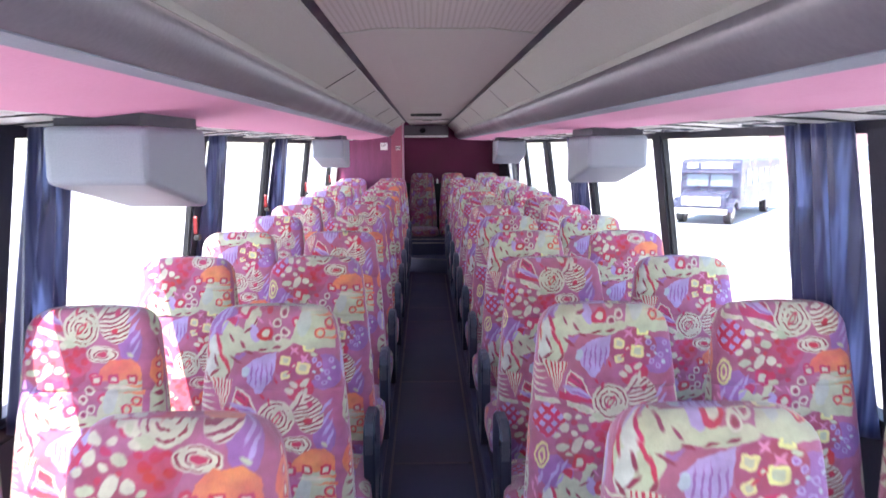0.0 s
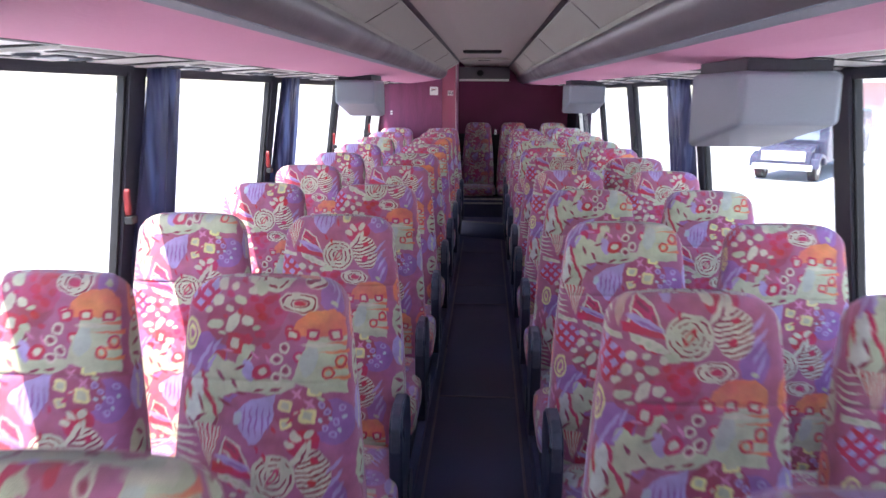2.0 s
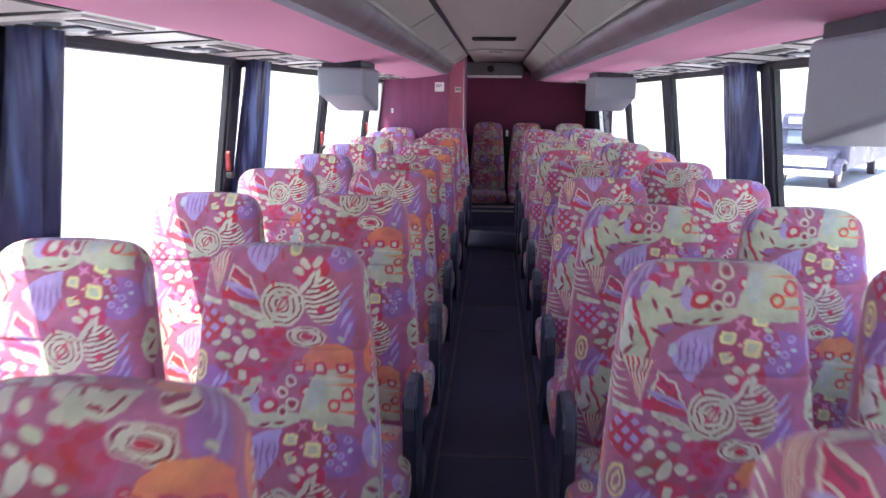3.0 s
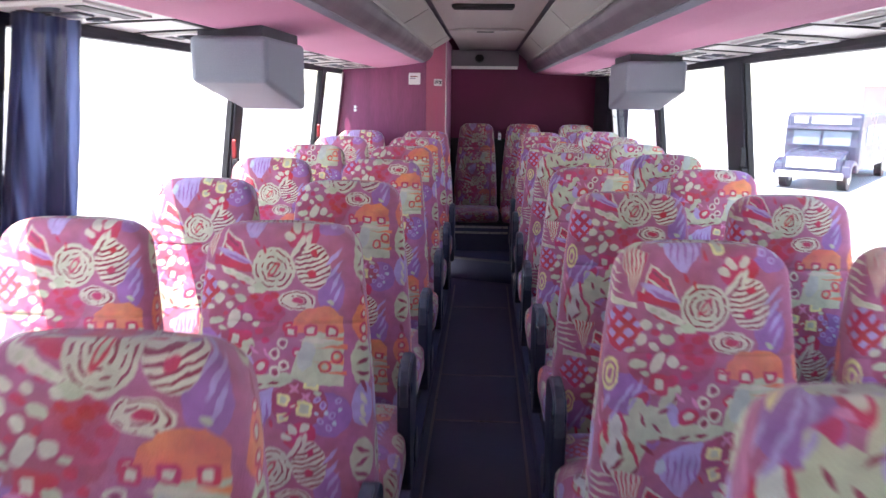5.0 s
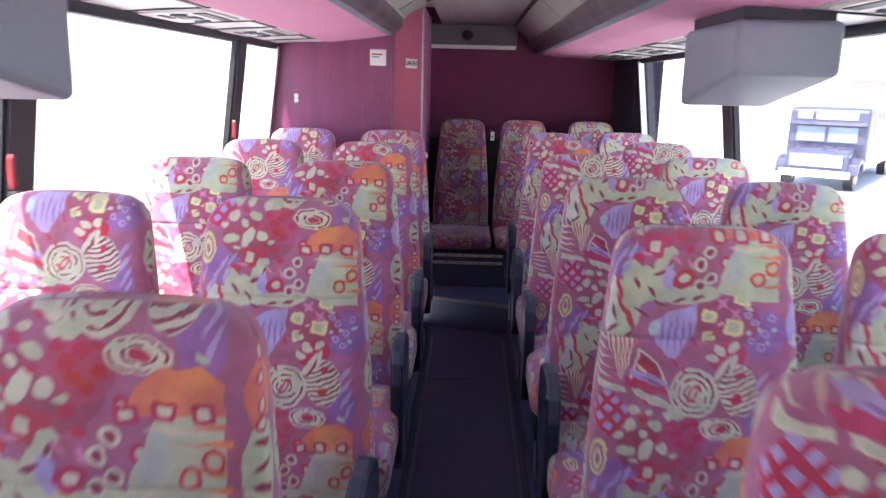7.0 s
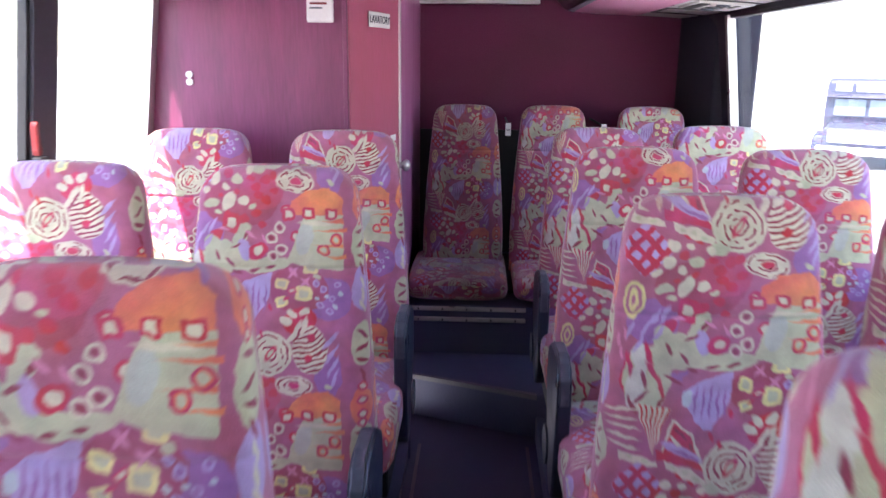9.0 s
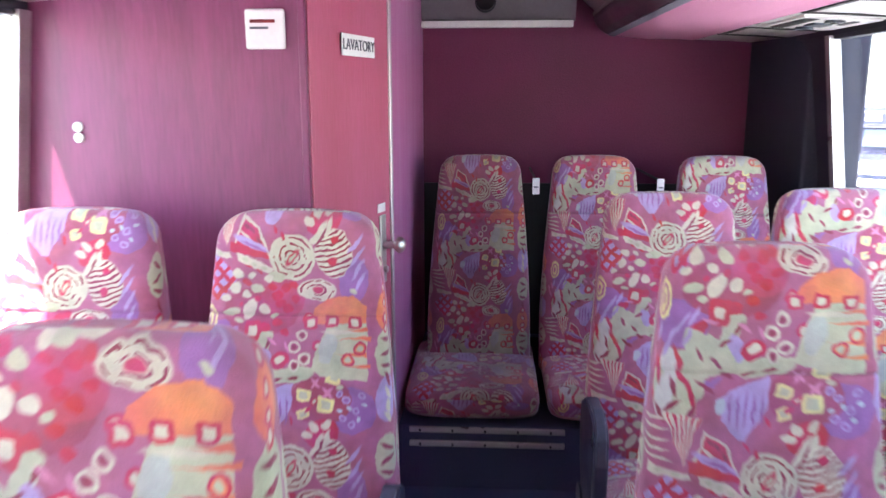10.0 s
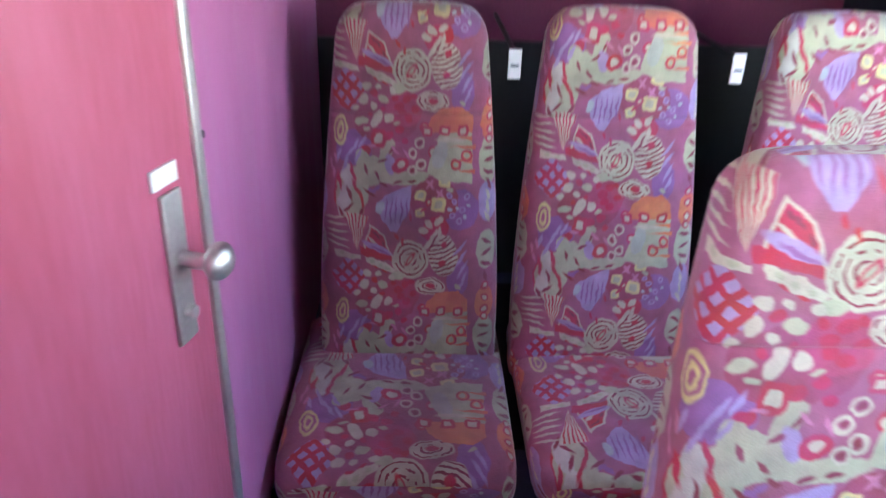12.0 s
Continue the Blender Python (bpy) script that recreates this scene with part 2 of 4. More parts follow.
    lay(maths(nt, "MULTIPLY", maths(nt, "MULTIPLY", lens, broken), edge(d, 0.96, 33)), MAROON)
    blob(RED, 530, 222, 20, 11, 4)
    strokes(LILAC, 34, 6, ((650, 120, -55), (655, 160, -60), (645, 80, -50), (660, 200, -65)))
    # pebbles, pale and red
    for x, y, rx, ry, t in ((279, 176, 18, 13, 20), (341, 218, 21, 14, 15), (305, 240, 14, 11, 40), (316, 284, 17, 34, 32), (362, 282, 18, 16, 0), (258, 292, 26, 13, -8),
                            (376, 188, 14, 11, 30), (268, 218, 16, 20, 40), (238, 250, 14, 10, -20), (322, 178, 12, 9, 0)):
        blob(CREAM if rx < 20 else SAGE, x, y, rx, ry, t)
    for x, y, r in ((308, 200, 14), (403, 240, 18), (430, 216, 17), (413, 264, 15), (436, 280, 17), (361, 338, 19), (403, 322, 16), (424, 356, 13), (462, 250, 15), (386, 212, 12),
                    (455, 206, 13), (340, 252, 10), (290, 268, 9)):
        blob(RED, x, y, r, r * 0.8, (x * 5) % 50 - 20)
    patch(CREAM, 323, 349, 27, 32, 8, RED, 0.5)
    # rings
    for x, y in ((480, 362), (455, 398), (486, 434), (456, 456)):
        blob(PLUM, x, y, 19, 19, 0, CREAM, 0.6)
        blob(MAROON, x, y, 7)
    for x, y in ((500, 310), (530, 392)):
        blob(CREAM, x, y, 19, 19, 0, RED, 0.5)
    # orange field over a pale, barred one
    shape(ORANGE, 595, 285, [(520, 280), (560, 246), (640, 238), (680, 270), (682, 324), (505, 326)])
    shape(SAGE, 600, 400, [(548, 326), (682, 324), (686, 500), (600, 496), (498, 470), (520, 420)])
    blob((0.50, 0.56, 0.46), 560, 400, 26, 52, 16)
    blob(CREAM, 600, 350, 56, 8)
    for x, y, w in ((645, 372, 50), (640, 420, 44), (655, 455, 40), (650, 344, 34)):
        shape(ORANGE, x, y, [(x - w, y), (x + w, y - 7), (x + w, y + 8)])
    for x, y in ((508, 322), (574, 318), (645, 320)):
        patch(CREAM, x, y, 21, 18, 0, RED, 0.52)
    for x, y in ((622, 436), (662, 402)):
        blob(ORANGE, x, y, 21, 21, 0, RED, 0.7)
        blob(SAGE, x, y, 10)
    # squiggle and strokes near the edge
    blob(MAUVE, 178, 325, 28, 52, 6, YELLOW, 0.76)
    blob(MAUVE, 178, 326, 13, 32, 6, YELLOW, 0.5)
    strokes(LILAC, 26, 6, ((236, 372, -58), (262, 362, -62), (214, 402, -55), (196, 440, -62), (246, 412, -60), (170, 410, -70)))
    strokes(PINK, 18, 5, ((150, 470, 80), (140, 440, 85), (158, 420, 80), (300, 372, 10), (430, 400, 60), (386, 386, 40)))
    strokes(SAGE, 13, 7, ((640, 225, 30), (280, 318, 10), (392, 300, -15), (600, 520, 10)))
    strokes(RED, 13, 5, ((448, 620, 70), (500, 590, -30), (186, 240, 50), (420, 60, 80), (395, 40, 60)))
    # the side folds of the cover
    fold = nt.nodes.new("ShaderNodeVectorMath")
    fold.operation = "ABSOLUTE"
    nt.links.new(at.outputs[0], fold.inputs[0])
    state["at"] = fold.outputs[0]
    x = 752
    blob(ORANGE, x, 290, 40, 60)
    blob(SAGE, x, 420, 42, 80)
    blob(LILAC, x, 560, 40, 70)
    blob(SAGE, x, 90, 40, 70)
    for y, t in ((60, 30), (100, -30), (140, 20), (380, 10), (420, -15), (460, 20), (500, 60), (190, 70)):
        blob(MAROON, x, y, 24, 7, t)
    for y in (270, 315, 345, 225):
        blob(CREAM, x, y, 17, 16, 0, RED)
    for y, t in ((540, 70), (580, 80), (615, 60)):
        blob(CREAM, x, y, 22, 7, t)
    tone = nt.nodes.new("ShaderNodeHueSaturation")
    nt.links.new(state["c"], tone.inputs["Color"])
    nt.links.new(maths(nt, "ADD", maths(nt, "MULTIPLY", noisy(nt, 30, 4), 0.34), 0.82), tone.inputs["Value"])
    nt.links.new(maths(nt, "ADD", maths(nt, "MULTIPLY", noisy(nt, 14, 3), 0.04), 0.485), tone.inputs["Hue"])
    state["c"] = tone.outputs[0]
    weave = noisy(nt, 420, 2)
    worn_off = noisy(nt, 9, 5, None, 0.35, 0.75)
    cloth = mixed(nt, maths(nt, "MULTIPLY", worn_off, 0.24), state["c"], (0.50, 0.30, 0.38))
    cloth = mixed(nt, maths(nt, "MULTIPLY", weave, 0.14), cloth, (0.20, 0.10, 0.14))
    # shade at the rear bench, multiplied into the cloth colour in soft blotches
    shade_fac = maths(nt, "MULTIPLY", shift.outputs[2], maths(nt, "ADD", maths(nt, "MULTIPLY", noisy(nt, 4.5, 4), 0.5), 0.35))
    shade_mix = nt.nodes.new("ShaderNodeMix")
    shade_mix.data_type, shade_mix.blend_type = "RGBA", "MULTIPLY"
    shade_mix.inputs[7].default_value = (0.24, 0.19, 0.20, 1)
    nt.links.new(shade_fac, shade_mix.inputs[0])
    nt.links.new(cloth, shade_mix.inputs[6])
    cloth = shade_mix.outputs[2]
    nt.links.new(cloth, b.inputs["Base Color"])
    b.inputs["Sheen Weight"].default_value = 0.32
    b.inputs["Sheen Roughness"].default_value = 0.5
    bp = nt.nodes.new("ShaderNodeBump")
    bp.inputs["Strength"].default_value, bp.inputs["Distance"].default_value = 0.35, 0.002
    nt.links.new(maths(nt, "ADD", weave, maths(nt, "MULTIPLY", noisy(nt, 22, 3), 2.0)), bp.inputs["Height"])
    nt.links.new(bp.outputs[0], b.inputs["Normal"])
    return m


CLOTH = print_cloth("printed moquette")
BEIGE = worn("ceiling vinyl", (0.32, 0.285, 0.27), (0.385, 0.345, 0.325), 0.7, coarse=2, fine=180, bump=0.25)
BEIGE_SIDE = worn("side ceiling vinyl", (0.31, 0.295, 0.265), (0.37, 0.355, 0.32), 0.65, coarse=2, fine=160, bump=0.2)
PINKPANEL = worn("pink rack lining", (0.70, 0.28, 0.43), (0.78, 0.35, 0.52), 0.75, coarse=2.5, fine=120, bump=0.3)
GREYRAIL = worn("grey rail vinyl", (0.125, 0.108, 0.122), (0.17, 0.15, 0.165), 0.40, coarse=4, fine=90, bump=0.12)
DARKTRIM = worn("dark rubber trim", (0.014, 0.014, 0.022), (0.034, 0.032, 0.05), 0.55, coarse=5, fine=90)
NAVYWALL = worn("navy wall lining", (0.02, 0.022, 0.035), (0.045, 0.045, 0.07), 0.75, coarse=4, fine=150, bump=0.3)
NAVYPLASTIC = worn("navy moulded plastic", (0.014, 0.019, 0.036), (0.030, 0.038, 0.066), 0.34, coarse=8, fine=120, bump=0.1)
GREYPLASTIC = worn("worn slate plastic", (0.045, 0.055, 0.075), (0.10, 0.12, 0.15), 0.40, coarse=9, fine=90)
FLOORMAT = worn("blue-black floor vinyl", (0.058, 0.072, 0.135), (0.105, 0.125, 0.215), 0.48, coarse=2.2, fine=200, bump=0.25)
JOINT = worn("floor joint strip", (0.12, 0.125, 0.15), (0.22, 0.22, 0.25), 0.35, coarse=9, fine=120)
METAL = worn("brushed metal", (0.50, 0.49, 0.47), (0.68, 0.67, 0.64), 0.35, 0.85, coarse=6, fine=140)
OFFWHITE = worn("off-white enamel", (0.62, 0.61, 0.58), (0.76, 0.75, 0.71), 0.4, coarse=5, fine=90)
WHITELABEL = worn("white label", (0.70, 0.70, 0.68), (0.82, 0.82, 0.80), 0.5, coarse=8, fine=90, bump=0.05)
HOUSING = worn("blue-grey moulded housing", (0.22, 0.25, 0.30), (0.28, 0.31, 0.36), 0.5, coarse=4, fine=220, bump=0.25)
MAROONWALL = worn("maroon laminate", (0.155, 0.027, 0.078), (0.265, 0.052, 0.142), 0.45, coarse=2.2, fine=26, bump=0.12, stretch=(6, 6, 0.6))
# paler laminate for the lavatory side: light from the right windows painted in
LITWALL = worn("light-painted mauve laminate", (0.45, 0.14, 0.31), (0.55, 0.20, 0.39), 0.36, coarse=2.2, fine=26, bump=0.12, stretch=(6, 6, 0.6))
REDDOOR = worn("red laminate door", (0.38, 0.072, 0.115), (0.49, 0.115, 0.205), 0.40, coarse=2.2, fine=26, bump=0.12, stretch=(6, 6, 0.6))
REARLINING = worn("dark maroon lining", (0.115, 0.017, 0.050), (0.18, 0.030, 0.085), 0.75, coarse=2.5, fine=150, bump=0.3)
REDPLASTIC = worn("red plastic", (0.16, 0.006, 0.008), (0.24, 0.012, 0.014), 0.4, coarse=9, fine=90)
BLACK = worn("black plastic", (0.008, 0.008, 0.01), (0.02, 0.02, 0.022), 0.5, coarse=9, fine=90)
INK = worn("dark ink", (0.03, 0.03, 0.05), (0.06, 0.06, 0.09), 0.6, coarse=9, fine=90)
CONCRETE = worn("pale concrete", (0.50, 0.49, 0.46), (0.62, 0.61, 0.58), 0.9, coarse=0.12, fine=3, bump=0.3, depth=0.01)
SHELL = worn("outer paint", (0.60, 0.60, 0.60), (0.70, 0.70, 0.70), 0.35)
COACHBLUE = worn("dark blue coach paint", (0.048, 0.050, 0.085), (0.070, 0.072, 0.115), 0.3, coarse=1, fine=20)
COACHGLASS = worn("tinted coach glass", (0.16, 0.19, 0.24), (0.24, 0.28, 0.33), 0.08, coarse=1, fine=8, bump=0.0)
CHROME = worn("bumper white", (0.70, 0.70, 0.70), (0.80, 0.80, 0.80), 0.3, coarse=1, fine=20)
BRICKPINK = worn("far pink facade", (0.42, 0.25, 0.24), (0.52, 0.33, 0.31), 0.9, coarse=0.5, fine=8)


def curtain_cloth():
    m, nt, b = material("navy satin", 0.33)
    nt.links.new(mixed(nt, noisy(nt, 30, 4, (1, 1, 0.15)), (0.022, 0.030, 0.11), (0.07, 0.085, 0.22)), b.inputs["Base Color"])
    b.inputs["Sheen Weight"].default_value = 0.4
    tr = nt.nodes.new("ShaderNodeBsdfTranslucent")
    tr.inputs[0].default_value = (0.56, 0.62, 0.84, 1)
    mx = nt.nodes.new("ShaderNodeMixShader")
    nt.links.new(maths(nt, "MULTIPLY", noisy(nt, 30, 2, (1, 1, 0.05), 0.50, 0.66), 0.6), mx.inputs[0])
    nt.links.new(b.outputs[0], mx.inputs[1])
    nt.links.new(tr.outputs[0], mx.inputs[2])
    nt.links.new(mx.outputs[0], nt.nodes["Material Output"].inputs[0])
    return m


def glazing():
    m, nt, b = material("window glass", 0.02)
    nt.nodes.remove(b)
    tr, gl = nt.nodes.new("ShaderNodeBsdfTransparent"), nt.nodes.new("ShaderNodeBsdfGlossy")
    tr.inputs[0].default_value = (0.93, 0.95, 0.95, 1)
    gl.inputs["Roughness"].default_value = 0.02
    lw, mx = nt.nodes.new("ShaderNodeLayerWeight"), nt.nodes.new("ShaderNodeMixShader")
    gloss = maths(nt, "ADD", maths(nt, "MULTIPLY", maths(nt, "POWER", lw.outputs["Facing"], 5.0), 0.5), 0.03)
    nt.links.new(gloss, mx.inputs[0])
    nt.links.new(tr.outputs[0], mx.inputs[1])
    nt.links.new(gl.outputs[0], mx.inputs[2])
    nt.links.new(mx.outputs[0], nt.nodes["Material Output"].inputs[0])
    return m


def ribbed(name, dark, light):
    """Ceiling vinyl with fine ribs running along the coach."""
    m = worn(name, dark, light, 0.7, coarse=2, fine=180, bump=0.25)
    nt = m.node_tree
    b = nt.nodes["Principled BSDF"]
    tex = nt.nodes.new("ShaderNodeTexCoord")
    sep = nt.nodes.new("ShaderNodeSeparateXYZ")
    nt.links.new(tex.outputs["Object"], sep.inputs[0])
    wave = maths(nt, "SINE", maths(nt, "MULTIPLY", sep.outputs[0], 2 * math.pi / 0.0135))
    line = maths(nt, "MULTIPLY", maths(nt, "GREATER_THAN", wave, 0.3), maths(nt, "ADD", maths(nt, "MULTIPLY", noisy(nt, 90, 2), 0.3), 0.12))
    old = b.inputs["Base Color"].links[0].from_socket
    nt.links.new(mixed(nt, line, old, tuple(c * 0.45 for c in dark)), b.inputs["Base Color"])
    return m


RIBBED = ribbed("ribbed ceiling vinyl", (0.34, 0.30, 0.285), (0.41, 0.365, 0.345))
SATIN, GLASS = curtain_cloth(), glazing()


# ---- builders ----
def mesh_of(name, bm, mat, smooth=False):
    bmesh.ops.recalc_face_normals(bm, faces=bm.faces[:])
    me = bpy.data.meshes.new(name)
    bm.to_mesh(me)
    bm.free()
    me.materials.append(mat)
    if smooth:
        me.shade_smooth()
    return me


def part(name, bm, mat, parent=None, label="", smooth=False):
    ob = new(name, mesh_of(name, bm, mat, smooth))
    if parent:
        ob.parent = parent
    if label:
        tagged(ob, label)
    return ob


def empty(name, at=(0, 0, 0)):
    ob = new(name)
    ob.empty_display_size = 0.1
    ob.location = at
    return ob


def add_box(bm, x0, x1, y0, y1, z0, z1, bevel=0.0, segs=2):
    got = bmesh.ops.create_cube(bm, size=1.0)["verts"]
    for v in got:
        v.co = Vector((x0 + (v.co.x + 0.5) * (x1 - x0), y0 + (v.co.y + 0.5) * (y1 - y0), z0 + (v.co.z + 0.5) * (z1 - z0)))
    if bevel:
        edges = list({e for v in got for e in v.link_edges})
        bmesh.ops.bevel(bm, geom=edges, offset=bevel, segments=segs, profile=0.5, affect="EDGES")


def box(x0, x1, y0, y1, z0, z1, bevel=0.0, segs=2):
    bm = bmesh.new()
    add_box(bm, x0, x1, y0, y1, z0, z1, bevel, segs)
    return bm


def prism(outline, axis, a, b, bevel=0.0, segs=2):
    """A flat outline pushed from a to b along an axis; outline points hold the two other coordinates in order."""
    bm = bmesh.new()

    def spot(p, q):
        c = list(p)
        c.insert("xyz".index(axis), q)
        return c
    lo = [bm.verts.new(spot(p, a)) for p in outline]
    hi = [bm.verts.new(spot(p, b)) for p in outline]
    bm.faces.new(lo)
    bm.faces.new(hi)
    n = len(outline)
    for i in range(n):
        bm.faces.new((lo[i], lo[(i + 1) % n], hi[(i + 1) % n], hi[i]))
    if bevel:
        bmesh.ops.recalc_face_normals(bm, faces=bm.faces[:])
        bmesh.ops.bevel(bm, geom=[e for e in bm.edges if e.calc_face_angle(0) > 0.5], offset=bevel, segments=segs, profile=0.5, affect="EDGES")
    return bm


def disc(r, depth, m, seg=24):
    bm = bmesh.new()
    bmesh.ops.create_cone(bm, cap_ends=True, segments=seg, radius1=r, radius2=r, depth=depth, matrix=m)
    return bm


def structure(ob, label, category):
    return tagged(ob, label, category, kind="structure")


# ---- the coach: body ----
FRONT, REAR = -2.4, 11.0
LAV = 9.395
SILL, HEAD = 0.85, 1.63


def lean(z):
    """How far out the window line lies at a height."""
    return 1.08 + (HEAD - z) * 0.128


floor = structure(part("floor", box(-0.32, 0.28, FRONT, 9.995, -0.07, 0.0), FLOORMAT), "blue-black vinyl aisle floor in jointed panels", "floor")
for y in (1.1, 2.45, 3.8, 5.15, 6.947, 7.533, 8.87):
    part("joint_strip", box(-0.2, 0.2, y - 0.006, y + 0.006, 0.0, 0.004, 0.0015, 1), JOINT, floor)
for s in (-1, 1):
    part("edge_strip", box(s * 0.205 - 0.006, s * 0.205 + 0.006, FRONT, 9.5, 0.0, 0.004, 0.0015, 1), JOINT, floor)
    side = "left" if s < 0 else "right"
    structure(part("platform_" + side, box(s * 0.24, s * 1.25, FRONT, 9.39 if s < 0 else REAR, -0.06, 0.09, 0.008), FLOORMAT), "raised dark vinyl seat platform beside the aisle", "platform")
    structure(part("wall_" + side, prism([(s * 1.185, SILL), (s * 1.26, SILL), (s * 1.29, -0.06), (s * 1.22, -0.06)], "y", FRONT, REAR), NAVYWALL), "dark navy lined wall below the windows", "wall")
    part("sill_rail", box(s * 1.15, s * 1.2, FRONT, REAR - 0.6, SILL - 0.03, SILL + 0.012, 0.008), DARKTRIM, bpy.data.objects["wall_" + side], "black window sill rail")
    structure(part("wall_upper_" + side, prism([(s * 1.055, HEAD), (s * 1.10, HEAD), (s * 1.10, 2.0), (s * 1.055, 2.0)], "y", FRONT, REAR), DARKTRIM), "dark beam above the windows", "wall")
structure(part("roof", box(-1.16, 1.16, FRONT - 0.1, REAR + 0.1, 2.0, 2.05), SHELL), "painted metal coach roof", "roof")
structure(part("wall_front", box(-1.3, 1.3, FRONT - 0.06, FRONT, -0.06, 0.55), NAVYWALL), "dark lined front wall under the windscreen", "wall")
structure(part("wall_front_head", box(-1.3, 1.3, FRONT - 0.06, FRONT, 1.85, 2.0), NAVYWALL), "dark lined header above the windscreen", "wall")

# step and rear platform
step = structure(part("step", prism([(-0.32, 9.775), (0.28, 9.565), (0.28, 10.0), (-0.32, 10.0)], "z", 0.0, 0.18, 0.006), FLOORMAT), "dark vinyl step across the aisle", "step")
part("nosing", prism([(-0.30, 9.758), (0.24, 9.569), (0.24, 9.589), (-0.30, 9.778)], "z", 0.165, 0.184), JOINT, step)
rear_floor = structure(part("floor_rear", box(-0.32, 1.22, 10.0, REAR, -0.06, 0.395), FLOORMAT), "raised dark floor under the rear seats", "floor")
for z in (0.386, 0.338):
    nose = part("nosing_strip", box(-0.285, 0.215, 9.986, 9.999, z - 0.009, z + 0.009, 0.003), METAL, rear_floor, "worn bright metal nosing strip")
    for k in range(5):
        part("screw", disc(0.004, 0.004, pose(-0.25 + k * 0.105, 9.985, z, 90)), BLACK, nose)

# rear wall, with the recess above it
structure(part("wall_rear", box(-1.3, 1.3, REAR, REAR + 0.06, -0.06, 2.0), REARLINING), "dark maroon fabric-lined rear wall", "wall")
structure(part("wall_rear_lower", box(-0.32, 1.08, REAR - 0.012, REAR, 0.395, 1.07), BLACK), "black panel low on the rear wall", "wall")
bulk = structure(part("bulkhead", prism([(10.99, 1.735), (10.90, 1.735), (10.86, 1.875), (10.99, 1.875)], "x", -0.318, 0.30), GREYRAIL), "grey panel above the rear wall", "bulkhead")
part("metal_strip", box(-0.318, 0.29, 10.870, 10.90, 1.708, 1.7345, 0.003), OFFWHITE, bulk, "bright metal strip under the bulkhead")
spk = tagged(part("speaker", disc(0.036, 0.02, pose(-0.06, 10.872, 1.805, 74)), BLACK), "small round black speaker in the grey bulkhead", "speaker")
part("speaker_rim", disc(0.042, 0.008, pose(-0.06, 10.878, 1.805, 74)), DARKTRIM, spk)
structure(part("corner_lining", prism([(1.02, REAR - 0.01), (1.045, 10.72), (1.065, 10.48), (1.24, 10.42), (1.28, REAR - 0.01)], "z", 0.36, 1.70, 0.012), NAVYWALL), "dark navy lining in the rear corner", "trim")

# ceiling
CROWN = [(-0.240, 1.875), (-0.14, 1.888), (0.14, 1.888), (0.265, 1.875), (0.265, 1.93), (-0.240, 1.93)]
structure(part("ceiling_front", prism(CROWN, "y", FRONT, 2.10), RIBBED), "beige centre ceiling with fine lengthwise ribs", "ceiling")
structure(part("ceiling_strip", prism([(-0.238, 1.872), (-0.14, 1.885), (0.14, 1.885), (0.263, 1.872), (0.263, 1.92), (-0.238, 1.92)], "y", 2.10, 2.12), BEIGE_SIDE), "thin beige joint strip across the ceiling", "trim")
structure(part("ceiling", prism(CROWN, "y", 2.12, REAR), BEIGE), "beige vinyl centre ceiling", "ceiling")
for s in (-1, 1):
    g = 0.265 if s < 0 else 0.29
    panel = structure(part("ceiling_side", prism([(s * g, 1.866), (s * 0.392, 1.792 if s < 0 else 1.776), (s * 0.46, 1.79 if s < 0 else 1.774), (s * 0.46, 1.93), (s * g, 1.93)], "y", FRONT, LAV if s < 0 else REAR), BEIGE_SIDE), "sloping beige vinyl side ceiling panel", "ceiling")
    for y in (0.9, 2.9, 3.95, 5.6, 7.3, 9.0):
        part("seam", prism([(s * (g + 0.004), 1.863), (s * 0.388, 1.7935 if s < 0 else 1.779), (s * 0.388, 1.791 if s < 0 else 1.7765), (s * (g + 0.004), 1.8605)], "y", y, y + 0.006), GREYRAIL, panel)
    structure(part("ceiling_groove", prism([(s * (g - 0.028), 1.884), (s * (g + 0.002), 1.873), (s * (g + 0.002), 1.90), (s * (g - 0.028), 1.90)], "y", FRONT, LAV if s < 0 else REAR), DARKTRIM), "dark groove along the ceiling", "trim")
hatch = tagged(part("air_vent", box(-0.16, 0.13, 7.30, 7.36, 1.868, 1.89, 0.006), BLACK), "dark slotted air vent in the ceiling", "air vent")
for k in range(3):
    part("slat", box(-0.15, 0.12, 7.312 + k * 0.016, 7.318 + k * 0.016, 1.864, 1.87), DARKTRIM, hatch)
ridge = tagged(part("ceiling_hatch", box(-0.24, 0.24, 8.6, 9.3, 1.868, 1.885, 0.006), BEIGE), "beige closed hatch panel in the ceiling", "hatch")
part("hatch_latch", box(-0.06, 0.05, 8.63, 8.66, 1.862, 1.869, 0.003), BLACK, ridge)


